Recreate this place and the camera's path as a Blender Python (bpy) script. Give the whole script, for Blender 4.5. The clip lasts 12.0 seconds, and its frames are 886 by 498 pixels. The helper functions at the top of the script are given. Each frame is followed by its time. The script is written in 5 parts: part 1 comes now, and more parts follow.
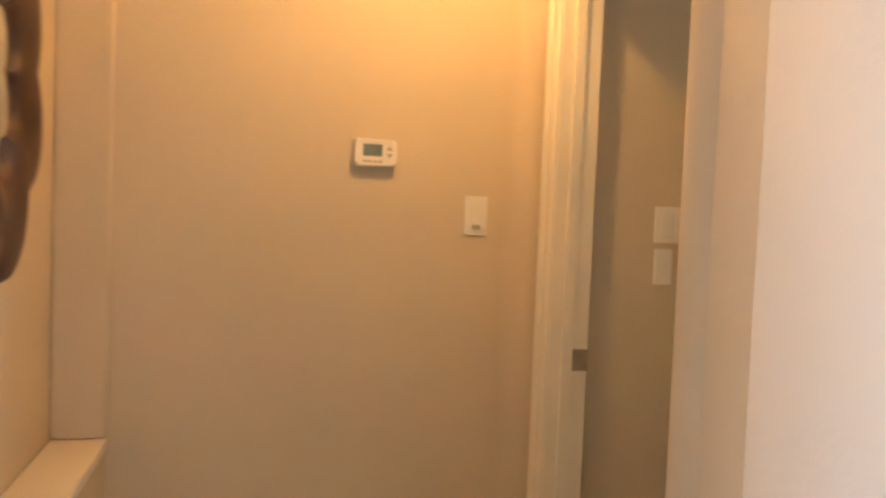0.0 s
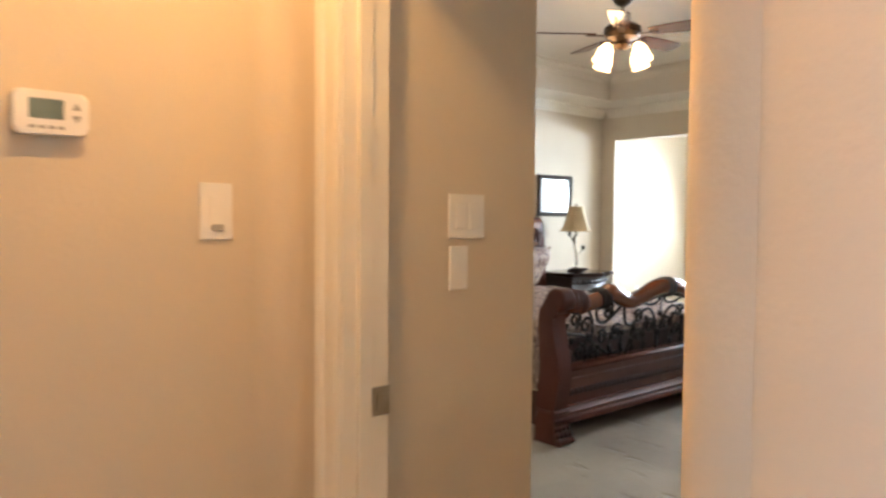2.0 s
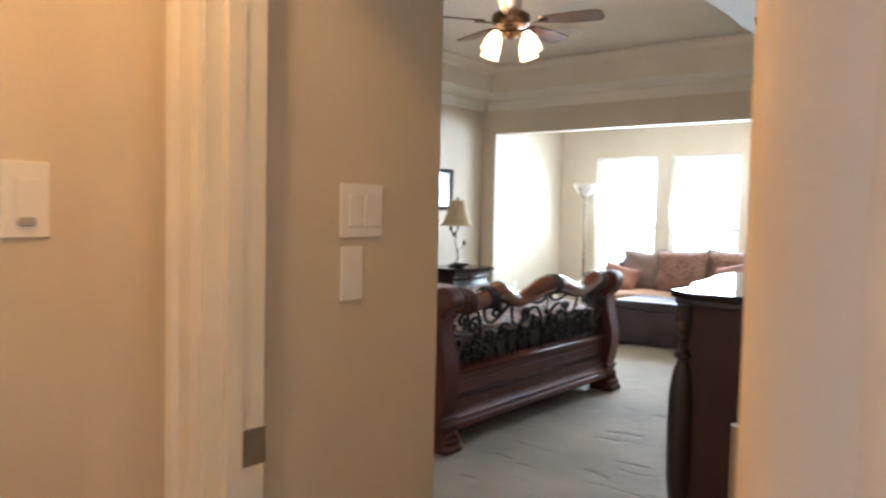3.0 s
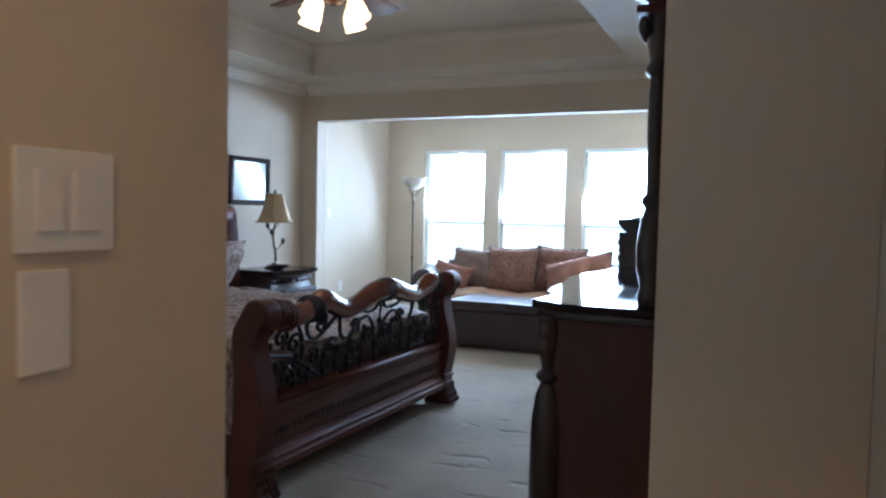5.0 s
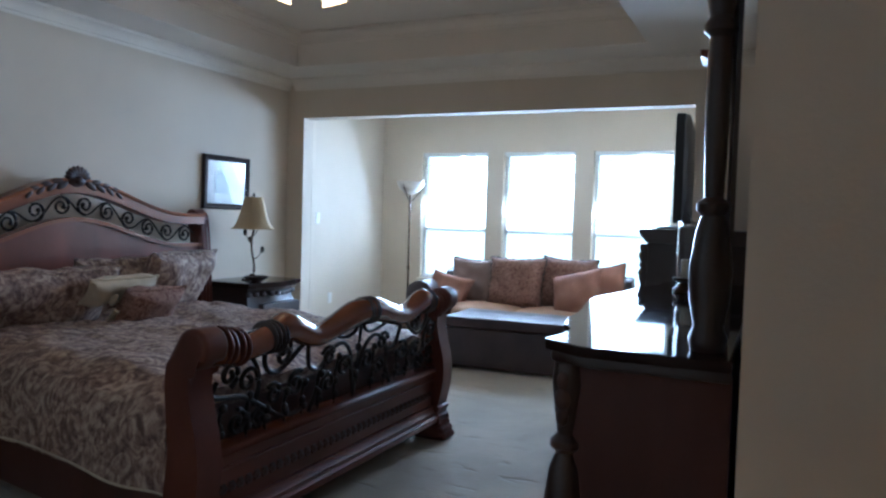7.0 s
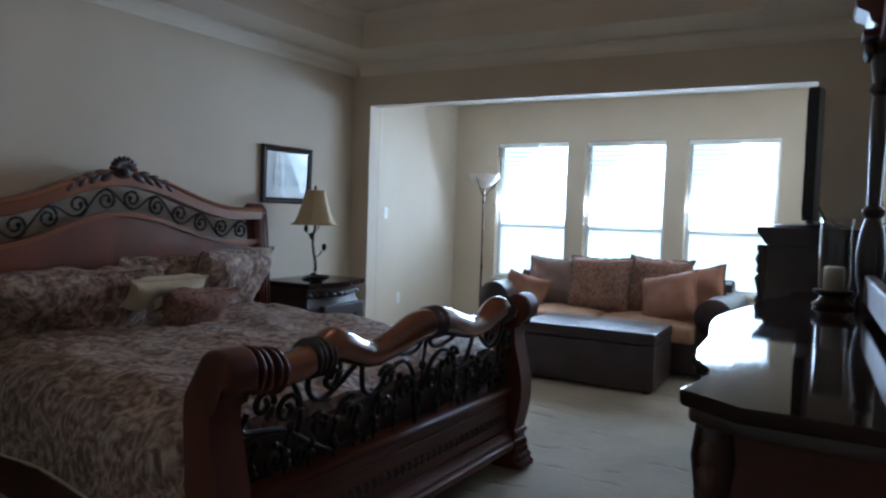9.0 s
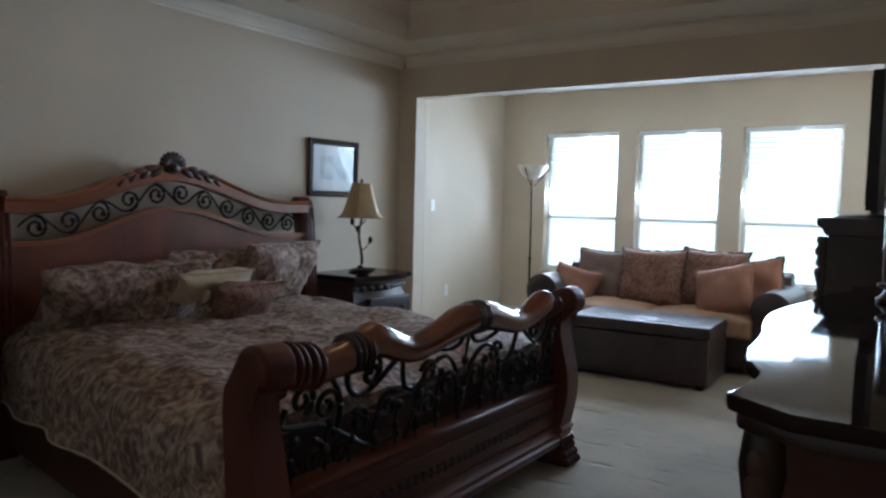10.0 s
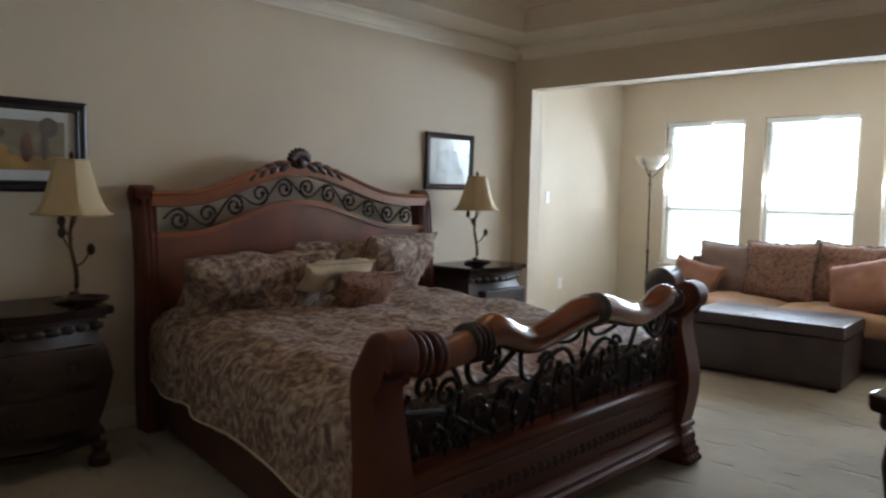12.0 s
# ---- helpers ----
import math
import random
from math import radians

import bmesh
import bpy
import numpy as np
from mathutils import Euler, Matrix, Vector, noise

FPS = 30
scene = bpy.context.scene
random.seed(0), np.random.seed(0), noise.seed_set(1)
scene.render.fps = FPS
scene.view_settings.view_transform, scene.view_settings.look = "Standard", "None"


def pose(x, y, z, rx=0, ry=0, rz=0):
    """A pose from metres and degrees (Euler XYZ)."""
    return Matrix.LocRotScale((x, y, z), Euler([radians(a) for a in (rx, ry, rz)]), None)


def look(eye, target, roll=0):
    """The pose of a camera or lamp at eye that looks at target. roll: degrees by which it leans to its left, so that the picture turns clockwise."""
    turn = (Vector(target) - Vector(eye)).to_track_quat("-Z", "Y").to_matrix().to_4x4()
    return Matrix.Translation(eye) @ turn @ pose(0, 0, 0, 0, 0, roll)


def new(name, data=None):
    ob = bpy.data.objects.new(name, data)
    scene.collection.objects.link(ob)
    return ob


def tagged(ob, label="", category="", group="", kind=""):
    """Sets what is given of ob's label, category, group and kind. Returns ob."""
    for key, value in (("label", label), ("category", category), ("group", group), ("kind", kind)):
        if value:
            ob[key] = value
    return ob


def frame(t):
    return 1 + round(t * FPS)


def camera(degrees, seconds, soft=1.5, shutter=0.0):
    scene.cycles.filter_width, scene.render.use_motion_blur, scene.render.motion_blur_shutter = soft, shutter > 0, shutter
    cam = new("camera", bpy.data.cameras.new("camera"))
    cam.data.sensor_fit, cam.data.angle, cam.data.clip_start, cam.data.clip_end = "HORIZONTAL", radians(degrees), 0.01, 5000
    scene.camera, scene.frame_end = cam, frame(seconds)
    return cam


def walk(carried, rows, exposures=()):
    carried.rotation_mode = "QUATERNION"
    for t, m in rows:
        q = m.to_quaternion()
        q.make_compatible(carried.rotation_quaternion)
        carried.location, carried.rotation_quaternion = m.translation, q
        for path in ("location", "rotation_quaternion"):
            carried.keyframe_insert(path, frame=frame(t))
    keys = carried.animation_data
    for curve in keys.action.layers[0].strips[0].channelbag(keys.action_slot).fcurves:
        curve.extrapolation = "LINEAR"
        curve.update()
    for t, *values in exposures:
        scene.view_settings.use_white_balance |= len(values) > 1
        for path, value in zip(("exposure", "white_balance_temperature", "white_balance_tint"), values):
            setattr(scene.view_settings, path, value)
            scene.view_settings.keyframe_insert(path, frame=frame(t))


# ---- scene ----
cam = camera(62.53, 12.0, soft=2.4, shutter=0.7)
PATH = [
    (0, pose(0.463, -0.040, 1.306, 87.59, -2.28, 75.57)),
    (0.5, pose(0.270, -0.092, 1.301, 87.19, -0.93, 68.26)),
    (1, pose(0.096, -0.141, 1.301, 87.44, -0.83, 59.79)),
    (1.5, pose(-0.064, -0.147, 1.306, 87.65, -0.44, 53.23)),
    (2, pose(-0.224, -0.063, 1.307, 87.58, -0.46, 48.02)),
    (2.5, pose(-0.359, 0.045, 1.314, 87.32, -0.66, 43.33)),
    (3, pose(-0.485, 0.124, 1.312, 87.14, -1.28, 38.11)),
    (3.5, pose(-0.657, 0.233, 1.311, 87.05, -1.75, 32.61)),
    (5.5, pose(-0.934, 0.801, 1.309, 87.18, -1.25, 22.82)),
    (6, pose(-1.057, 0.942, 1.310, 87.29, -1.44, 21.78)),
    (6.5, pose(-1.084, 1.098, 1.309, 87.45, -1.69, 22.48)),
    (7, pose(-1.075, 1.280, 1.316, 87.57, -1.72, 24.51)),
    (9, pose(-1.332, 1.774, 1.319, 86.98, -1.83, 30.25)),
    (9.5, pose(-1.333, 1.831, 1.323, 86.56, -1.59, 32.35)),
    (10, pose(-1.328, 1.836, 1.325, 86.21, -1.38, 34.24)),
    (10.5, pose(-1.327, 1.818, 1.329, 85.89, -1.25, 36.19)),
    (11, pose(-1.328, 1.800, 1.331, 85.65, -1.16, 38.36)),
    (11.5, pose(-1.325, 1.802, 1.328, 85.52, -1.09, 40.66)),
    (12, pose(-1.328, 1.793, 1.326, 85.42, -1.05, 42.98)),
]
EXPOSURES = [(0.0, 0.56, 6700, 8), (0.5, 0.86, 6400, 8), (1.0, 0.98, 6100, 8), (2.0, 0.98, 5700, 9), (3.0, 0.70, 5350, 10), (3.5, 0.20, 5150, 9), (5.5, -0.12, 4550, 9),
             (7.0, -0.32, 4500, 9), (9.0, -0.90, 4800, 9), (10.5, -0.82, 5200, 9), (12.0, -0.50, 5650, 10)]
walk(cam, PATH, EXPOSURES)

# ---- world and lights ----
world = bpy.data.worlds.new("world")
scene.world = world
world.use_nodes = True
wn = world.node_tree.nodes
sky = wn.new("ShaderNodeTexSky")
sky.sky_type = "NISHITA"
sky.sun_disc = False
sky.sun_elevation = radians(55)
sky.sun_rotation = radians(20)
wn["Background"].inputs[1].default_value = 0.15
world.node_tree.links.new(sky.outputs[0], wn["Background"].inputs[0])


def lamp(name, kind, m, power, colour, **more):
    data = bpy.data.lights.new(name, kind)
    data.energy, data.color = power, colour
    if kind == "AREA":
        data.shape, data.size, data.size_y = "RECTANGLE", more["size"], more["size_y"]
    elif kind == "POINT":
        data.shadow_soft_size = more.get("radius", 0.05)
    elif kind == "SUN":
        data.angle = radians(more.get("angle", 0.5))
    ob = new(name, data)
    ob.matrix_world = m
    return ob


lamp("sun", "SUN", look((0, 20, 25), (-4, 8, 0)), 3.0, (1, 0.95, 0.87))
WINDOWS = [(-5.04, -4.188), (-3.99, -3.136), (-2.933, -2.08)]
WIN_Y, WIN_TOP, WIN_SILL = 9.332, 2.106, 0.58
for a, b in WINDOWS:
    lamp("window_daylight", "AREA", look(((a + b) / 2, WIN_Y + 0.15, 1.66), ((a + b) / 2 + 1.8, 5.8, 0.0)), 132, (0.86, 0.95, 1.0),
         size=b - a, size_y=0.95)
# the hall's ceiling lamp and the daylight of the room behind
lamp("hall_bulb", "POINT", pose(-1.16, 0.42, 2.30), 18.5, (1.0, 0.525, 0.17), radius=0.05)
lamp("room_daylight", "AREA", look((1.2, -3.4, 1.5), (0.2, 0.6, 1.2)), 114, (0.77, 0.86, 1.0), size=1.6, size_y=1.5)

# ---- materials ----
def nodes(name):
    m = bpy.data.materials.new(name)
    m.use_nodes = True
    return m, m.node_tree.nodes, m.node_tree.links, m.node_tree.nodes["Principled BSDF"]


def material(name, colour, rough=0.6, metal=0.0, scale=8.0, vary=0.15, bump=0.1, bump_scale=None, second=None, stretch=None,
             coat=0.0, depth=0.004, random_tone=0.0):
    """Two scales of noise over a base colour, with fine relief."""
    m, n, l, p = nodes(name)
    tc = n.new("ShaderNodeTexCoord")
    src = tc.outputs["Object"]
    if stretch:
        mp = n.new("ShaderNodeMapping")
        mp.inputs["Scale"].default_value = stretch
        l.new(src, mp.inputs[0])
        src = mp.outputs[0]
    big = n.new("ShaderNodeTexNoise")
    big.inputs["Scale"].default_value = scale
    big.inputs["Detail"].default_value = 6
    l.new(src, big.inputs["Vector"])
    ramp = n.new("ShaderNodeValToRGB")
    dark = second or tuple(c * (1 - vary * 1.6) for c in colour)
    light = colour if second else tuple(min(1, c * (1 + vary)) for c in colour)
    ramp.color_ramp.elements[0].position, ramp.color_ramp.elements[1].position = 0.3, 0.7
    ramp.color_ramp.elements[0].color = (*dark, 1)
    ramp.color_ramp.elements[1].color = (*light, 1)
    l.new(big.outputs["Fac"], ramp.inputs[0])
    out = ramp.outputs[0]
    if random_tone:
        info = n.new("ShaderNodeObjectInfo")
        hsv = n.new("ShaderNodeHueSaturation")
        ma = n.new("ShaderNodeMath")
        ma.operation = "MULTIPLY_ADD"
        ma.inputs[1].default_value, ma.inputs[2].default_value = random_tone, 1 - random_tone / 2
        l.new(info.outputs["Random"], ma.inputs[0])
        l.new(ma.outputs[0], hsv.inputs["Value"])
        l.new(out, hsv.inputs["Color"])
        out = hsv.outputs[0]
    l.new(out, p.inputs["Base Color"])
    p.inputs["Roughness"].default_value = rough
    p.inputs["Metallic"].default_value = metal
    p.inputs["Coat Weight"].default_value = coat
    p.inputs["Coat Roughness"].default_value = 0.08
    if bump:
        fine = n.new("ShaderNodeTexNoise")
        fine.inputs["Scale"].default_value = bump_scale or scale * 12
        fine.inputs["Detail"].default_value = 4
        l.new(src, fine.inputs["Vector"])
        b = n.new("ShaderNodeBump")
        b.inputs["Strength"].default_value = bump
        b.inputs["Distance"].default_value = depth
        l.new(fine.outputs["Fac"], b.inputs["Height"])
        l.new(b.outputs[0], p.inputs["Normal"])
    return m


def glow(name, colour, strength):
    m, n, l, p = nodes(name)
    p.inputs["Base Color"].default_value = (*colour, 1)
    p.inputs["Emission Color"].default_value = (*colour, 1)
    p.inputs["Emission Strength"].default_value = strength
    return m


def clear_glass(name, rough=0.0):
    m, n, l, p = nodes(name)
    p.inputs["Transmission Weight"].default_value = 1.0
    p.inputs["Roughness"].default_value = rough
    p.inputs["IOR"].default_value = 1.45
    return m


def paisley(name, ground, mid, pale, scale=6.0, swing=0.085):
    """Printed cloth: ringed blossoms and curling leaves in four tones, broken by fine veins, with a weave."""
    m, n, l, p = nodes(name)
    tc = n.new("ShaderNodeTexCoord")

    def tex(factor, detail, distortion=0.0):
        q = n.new("ShaderNodeTexNoise")
        q.inputs["Scale"].default_value = scale * factor
        q.inputs["Detail"].default_value = detail
        q.inputs["Distortion"].default_value = distortion
        l.new(tc.outputs["Object"], q.inputs["Vector"])
        return q

    def calc(op, a, b, c=None):
        q = n.new("ShaderNodeMath")
        q.operation = op
        for i, v in enumerate((a, b, c)):
            if v is None:
                continue
            if isinstance(v, (int, float)):
                q.inputs[i].default_value = v
            else:
                l.new(v, q.inputs[i])
        return q.outputs[0]

    warp = tex(1.1, 3)
    mix = n.new("ShaderNodeMixRGB")
    mix.blend_type = "ADD"
    mix.inputs[0].default_value = 0.20
    l.new(tc.outputs["Object"], mix.inputs[1])
    l.new(warp.outputs["Color"], mix.inputs[2])
    cells = n.new("ShaderNodeTexVoronoi")
    cells.inputs["Scale"].default_value = scale
    l.new(mix.outputs[0], cells.inputs["Vector"])
    rings = calc("SINE", calc("MULTIPLY", cells.outputs["Distance"], 24), 0)
    leaves = tex(1.9, 3, 3.0).outputs["Fac"]
    veins = tex(8, 3, 1.2).outputs["Fac"]
    speck = tex(38, 2).outputs["Fac"]
    tone = calc("MULTIPLY_ADD", rings, swing, leaves)
    tone = calc("MULTIPLY_ADD", calc("SUBTRACT", veins, 0.5), 0.34, tone)
    tone = calc("MULTIPLY_ADD", calc("SUBTRACT", speck, 0.5), 0.20, tone)
    ramp = n.new("ShaderNodeValToRGB")
    e = ramp.color_ramp.elements
    e[0].position, e[0].color = 0.30, (*ground, 1)
    e[1].position, e[1].color = 0.74, (*pale, 1)
    k = e.new(0.46)
    k.color = (*mid, 1)
    k = e.new(0.58)
    k.color = (*[0.55 * a + 0.45 * b for a, b in zip(mid, pale)], 1)
    l.new(tone, ramp.inputs[0])
    l.new(ramp.outputs[0], p.inputs["Base Color"])
    p.inputs["Roughness"].default_value = 0.75
    p.inputs["Specular IOR Level"].default_value = 0.2
    b = n.new("ShaderNodeBump")
    b.inputs["Strength"].default_value = 0.5
    b.inputs["Distance"].default_value = 0.006
    l.new(tone, b.inputs["Height"])
    l.new(b.outputs[0], p.inputs["Normal"])
    return m


def carpet_material():
    m, n, l, p = nodes("carpet")
    tc = n.new("ShaderNodeTexCoord")
    soft = n.new("ShaderNodeTexNoise")
    soft.inputs["Scale"].default_value = 1.6
    soft.inputs["Detail"].default_value = 5
    l.new(tc.outputs["Object"], soft.inputs["Vector"])
    tuft = n.new("ShaderNodeTexNoise")
    tuft.inputs["Scale"].default_value = 140
    tuft.inputs["Detail"].default_value = 3
    l.new(tc.outputs["Object"], tuft.inputs["Vector"])
    mp = n.new("ShaderNodeMapping")
    mp.inputs["Scale"].default_value = (2.2, 7.0, 1)
    mp.inputs["Rotation"].default_value = (0, 0, 0.5)
    l.new(tc.outputs["Object"], mp.inputs[0])
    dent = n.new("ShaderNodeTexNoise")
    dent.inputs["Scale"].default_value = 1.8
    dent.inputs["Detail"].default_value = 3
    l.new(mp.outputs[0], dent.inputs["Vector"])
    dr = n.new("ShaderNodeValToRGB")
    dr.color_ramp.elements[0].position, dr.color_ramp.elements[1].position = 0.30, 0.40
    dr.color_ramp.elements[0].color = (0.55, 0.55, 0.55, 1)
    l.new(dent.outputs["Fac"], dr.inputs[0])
    ramp = n.new("ShaderNodeValToRGB")
    ramp.color_ramp.elements[0].position, ramp.color_ramp.elements[1].position = 0.35, 0.65
    ramp.color_ramp.elements[0].color = (0.30, 0.245, 0.160, 1)
    ramp.color_ramp.elements[1].color = (0.42, 0.345, 0.235, 1)
    l.new(soft.outputs["Fac"], ramp.inputs[0])
    # the dents also darken the pile colour, painting the shade inside them
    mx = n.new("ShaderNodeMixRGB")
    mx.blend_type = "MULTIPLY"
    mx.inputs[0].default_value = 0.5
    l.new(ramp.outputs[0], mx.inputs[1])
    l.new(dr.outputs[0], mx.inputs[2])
    mt = n.new("ShaderNodeMixRGB")
    mt.blend_type = "OVERLAY"
    mt.inputs[0].default_value = 0.5
    l.new(mx.outputs[0], mt.inputs[1])
    l.new(tuft.outputs["Fac"], mt.inputs[2])
    l.new(mt.outputs[0], p.inputs["Base Color"])
    p.inputs["Roughness"].default_value = 0.95
    p.inputs["Sheen Weight"].default_value = 0.3
    s = n.new("ShaderNodeMath")
    s.operation = "MULTIPLY_ADD"
    s.inputs[1].default_value = 4.0
    l.new(dr.outputs[0], s.inputs[0])
    l.new(tuft.outputs["Fac"], s.inputs[2])
    b = n.new("ShaderNodeBump")
    b.inputs["Strength"].default_value = 0.6
    b.inputs["Distance"].default_value = 0.012
    l.new(s.outputs[0], b.inputs["Height"])
    l.new(b.outputs[0], p.inputs["Normal"])
    return m


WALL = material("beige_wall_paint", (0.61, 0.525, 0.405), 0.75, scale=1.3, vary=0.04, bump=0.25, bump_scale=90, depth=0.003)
# the wall's beige with the daylight beside the doorway lightened into it
DAYBEIGE = material("daylit_beige_wall_paint", (0.68, 0.60, 0.51), 0.75, scale=1.3, vary=0.04, bump=0.25, bump_scale=90, depth=0.003)
# whiter still: daylight on the wall end is put into the colour
DAYWHITE = material("daylit_white_wall_paint", (0.80, 0.77, 0.76), 0.7, scale=1.5, vary=0.03, bump=0.25, bump_scale=90, depth=0.003)
CEIL = material("ceiling_paint", (0.70, 0.63, 0.53), 0.85, scale=1.5, vary=0.04, bump=0.3, bump_scale=70, depth=0.004)
TRIM = material("cream_trim_paint", (0.78, 0.72, 0.61), 0.4, scale=3, vary=0.04, bump=0.08)
WHITE = material("white_plastic", (0.78, 0.76, 0.72), 0.35, scale=6, vary=0.03, bump=0.03)
GREYBTN = material("grey_rubber", (0.35, 0.34, 0.32), 0.6, scale=10, vary=0.05)
LCD = material("lcd_screen", (0.16, 0.21, 0.19), 0.2, scale=20, vary=0.1, bump=0)
CARPET = carpet_material()
WOOD = material("dark_cherry_wood", (0.13, 0.042, 0.024), 0.24, scale=5, second=(0.06, 0.02, 0.012), stretch=(1, 0.35, 1), bump=0.05,
                bump_scale=40, coat=0.9)
RAILW = material("polished_red_cherry", (0.27, 0.080, 0.028), 0.22, scale=5, second=(0.12, 0.033, 0.013), stretch=(1, 0.3, 1), bump=0.05,
                 bump_scale=40, coat=0.4)
WOODV = material("dark_cherry_upright", (0.125, 0.038, 0.023), 0.42, scale=5, second=(0.07, 0.022, 0.014), stretch=(1, 1, 0.3), bump=0.06,
                 bump_scale=40)
WOODV.node_tree.nodes["Principled BSDF"].inputs["Specular IOR Level"].default_value = 0.2
HONEY = material("honey_cherry_wood", (0.30, 0.095, 0.026), 0.33, scale=5, second=(0.15, 0.045, 0.015), stretch=(1, 0.25, 1), bump=0.1,
                 bump_scale=40, coat=0.4)
PANELW = material("red_brown_veneer", (0.19, 0.056, 0.028), 0.35, scale=4, second=(0.09, 0.028, 0.014), stretch=(1, 1, 0.3), bump=0.08, coat=0.3)
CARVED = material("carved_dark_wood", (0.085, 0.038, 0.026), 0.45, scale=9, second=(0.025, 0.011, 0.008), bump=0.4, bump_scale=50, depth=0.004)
BLACKW = material("espresso_wood", (0.035, 0.018, 0.014), 0.3, scale=5, second=(0.018, 0.01, 0.008), stretch=(1, 0.4, 1), bump=0.1, coat=0.12)
NIGHTW = material("carved_espresso_wood", (0.038, 0.019, 0.015), 0.5, scale=9, second=(0.018, 0.010, 0.008), bump=0.3, bump_scale=50, depth=0.003)
GLASSTOP = material("polished_dark_top", (0.03, 0.018, 0.016), 0.05, scale=5, second=(0.02, 0.012, 0.01), bump=0)
GLASSTOP.node_tree.nodes["Principled BSDF"].inputs["Specular IOR Level"].default_value = 0.06
DULLWOOD = material("oiled_dark_cherry", (0.15, 0.047, 0.028), 0.42, scale=5, second=(0.08, 0.026, 0.017), stretch=(1, 0.35, 1), bump=0.05,
                    bump_scale=40)
DULLWOOD.node_tree.nodes["Principled BSDF"].inputs["Specular IOR Level"].default_value = 0.25
SIDEWOOD = material("dark_dresser_wood", (0.085, 0.032, 0.024), 0.42, scale=5, second=(0.05, 0.018, 0.014), stretch=(1, 1, 0.3), bump=0.06, bump_scale=40)
SIDEWOOD.node_tree.nodes["Principled BSDF"].inputs["Specular IOR Level"].default_value = 0.25
IRON = material("wrought_iron", (0.025, 0.02, 0.017), 0.42, metal=0.7, scale=20, vary=0.3, bump=0.3, bump_scale=60, depth=0.002)
BRONZE = material("aged_bronze", (0.075, 0.045, 0.025), 0.4, metal=0.8, scale=20, vary=0.3, bump=0.2, bump_scale=60, depth=0.002)
GILT = material("rubbed_gilt", (0.17, 0.12, 0.06), 0.45, metal=0.5, scale=20, vary=0.3, bump=0.2, bump_scale=60, depth=0.002)
NICKEL = material("satin_nickel", (0.42, 0.37, 0.30), 0.3, metal=1.0, scale=15, vary=0.1, bump=0.03)
COMFORT = paisley("paisley_comforter", (0.115, 0.074, 0.060), (0.23, 0.155, 0.124), (0.47, 0.365, 0.275), 4.8)
FLORAL = paisley("floral_cushion_cloth", (0.12, 0.056, 0.042), (0.235, 0.128, 0.092), (0.31, 0.185, 0.135), 8.0)
CREAM = material("cream_satin", (0.50, 0.42, 0.29), 0.5, scale=12, vary=0.1, bump=0.2, bump_scale=120)
TANFAB = material("rust_tan_fabric", (0.30, 0.14, 0.088), 0.8, scale=6, vary=0.12, bump=0.35, bump_scale=220, depth=0.002)
GREYFAB = material("mauve_tan_fabric", (0.23, 0.155, 0.125), 0.8, scale=6, vary=0.12, bump=0.35, bump_scale=220, depth=0.002)
SEATFAB = material("caramel_fabric", (0.40, 0.235, 0.135), 0.8, scale=6, vary=0.12, bump=0.35, bump_scale=200, depth=0.002)
LEATHER = material("brown_leather", (0.050, 0.031, 0.029), 0.34, scale=5, vary=0.2, bump=0.3, bump_scale=90, depth=0.002)
SHADE = material("linen_lampshade", (0.50, 0.385, 0.22), 0.8, scale=4, vary=0.06, bump=0.3, bump_scale=200, depth=0.001)
ALABASTER = material("alabaster_glass", (0.72, 0.68, 0.62), 0.3, scale=9, vary=0.15, bump=0.05)
BLIND = material("white_blind", (0.82, 0.82, 0.80), 0.5, scale=6, vary=0.03, bump=0.05)
BLACK = material("black_plastic", (0.012, 0.012, 0.014), 0.3, scale=8, vary=0.1, bump=0.03)
SCREEN = material("dark_screen", (0.008, 0.008, 0.01), 0.08, scale=8, vary=0.05, bump=0)
MAT = material("picture_mat", (0.72, 0.71, 0.67), 0.6, scale=20, vary=0.02, bump=0.05)
SKETCH = material("sketch_paper", (0.55, 0.57, 0.55), 0.5, scale=9, vary=0.2, bump=0)
ARTWORK = material("olive_painting", (0.30, 0.24, 0.14), 0.55, scale=5, second=(0.16, 0.12, 0.07), stretch=(1, 1.5, 3), bump=0.1)
AMBER = material("amber_paint", (0.48, 0.27, 0.07), 0.55, scale=7, vary=0.25, bump=0.1)
ARTRED = material("rust_brushwork", (0.16, 0.06, 0.03), 0.6, scale=9, vary=0.3, bump=0.1)
ARTDARK = material("umber_brushwork", (0.10, 0.07, 0.05), 0.6, scale=9, vary=0.3, bump=0.1)
CANDLE = material("ivory_wax", (0.60, 0.50, 0.33), 0.5, scale=6, vary=0.05, bump=0.05)
PLASTER = material("grey_ground", (0.5, 0.5, 0.46), 0.9, scale=0.3, vary=0.2, bump=0.2)
LEAFM = material("bronze_leaf", (0.06, 0.045, 0.03), 0.45, metal=0.6, scale=20, vary=0.2, bump=0.1)
GLASS = clear_glass("window_glass")
BACKDROP, _bn, _bl, _bp = nodes("glowing_distance")
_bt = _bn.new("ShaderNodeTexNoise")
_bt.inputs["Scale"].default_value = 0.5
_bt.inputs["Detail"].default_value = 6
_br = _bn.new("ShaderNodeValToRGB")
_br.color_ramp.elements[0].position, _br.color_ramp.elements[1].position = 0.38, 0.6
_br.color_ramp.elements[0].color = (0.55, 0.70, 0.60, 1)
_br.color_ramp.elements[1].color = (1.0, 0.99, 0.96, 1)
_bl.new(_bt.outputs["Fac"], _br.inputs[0])
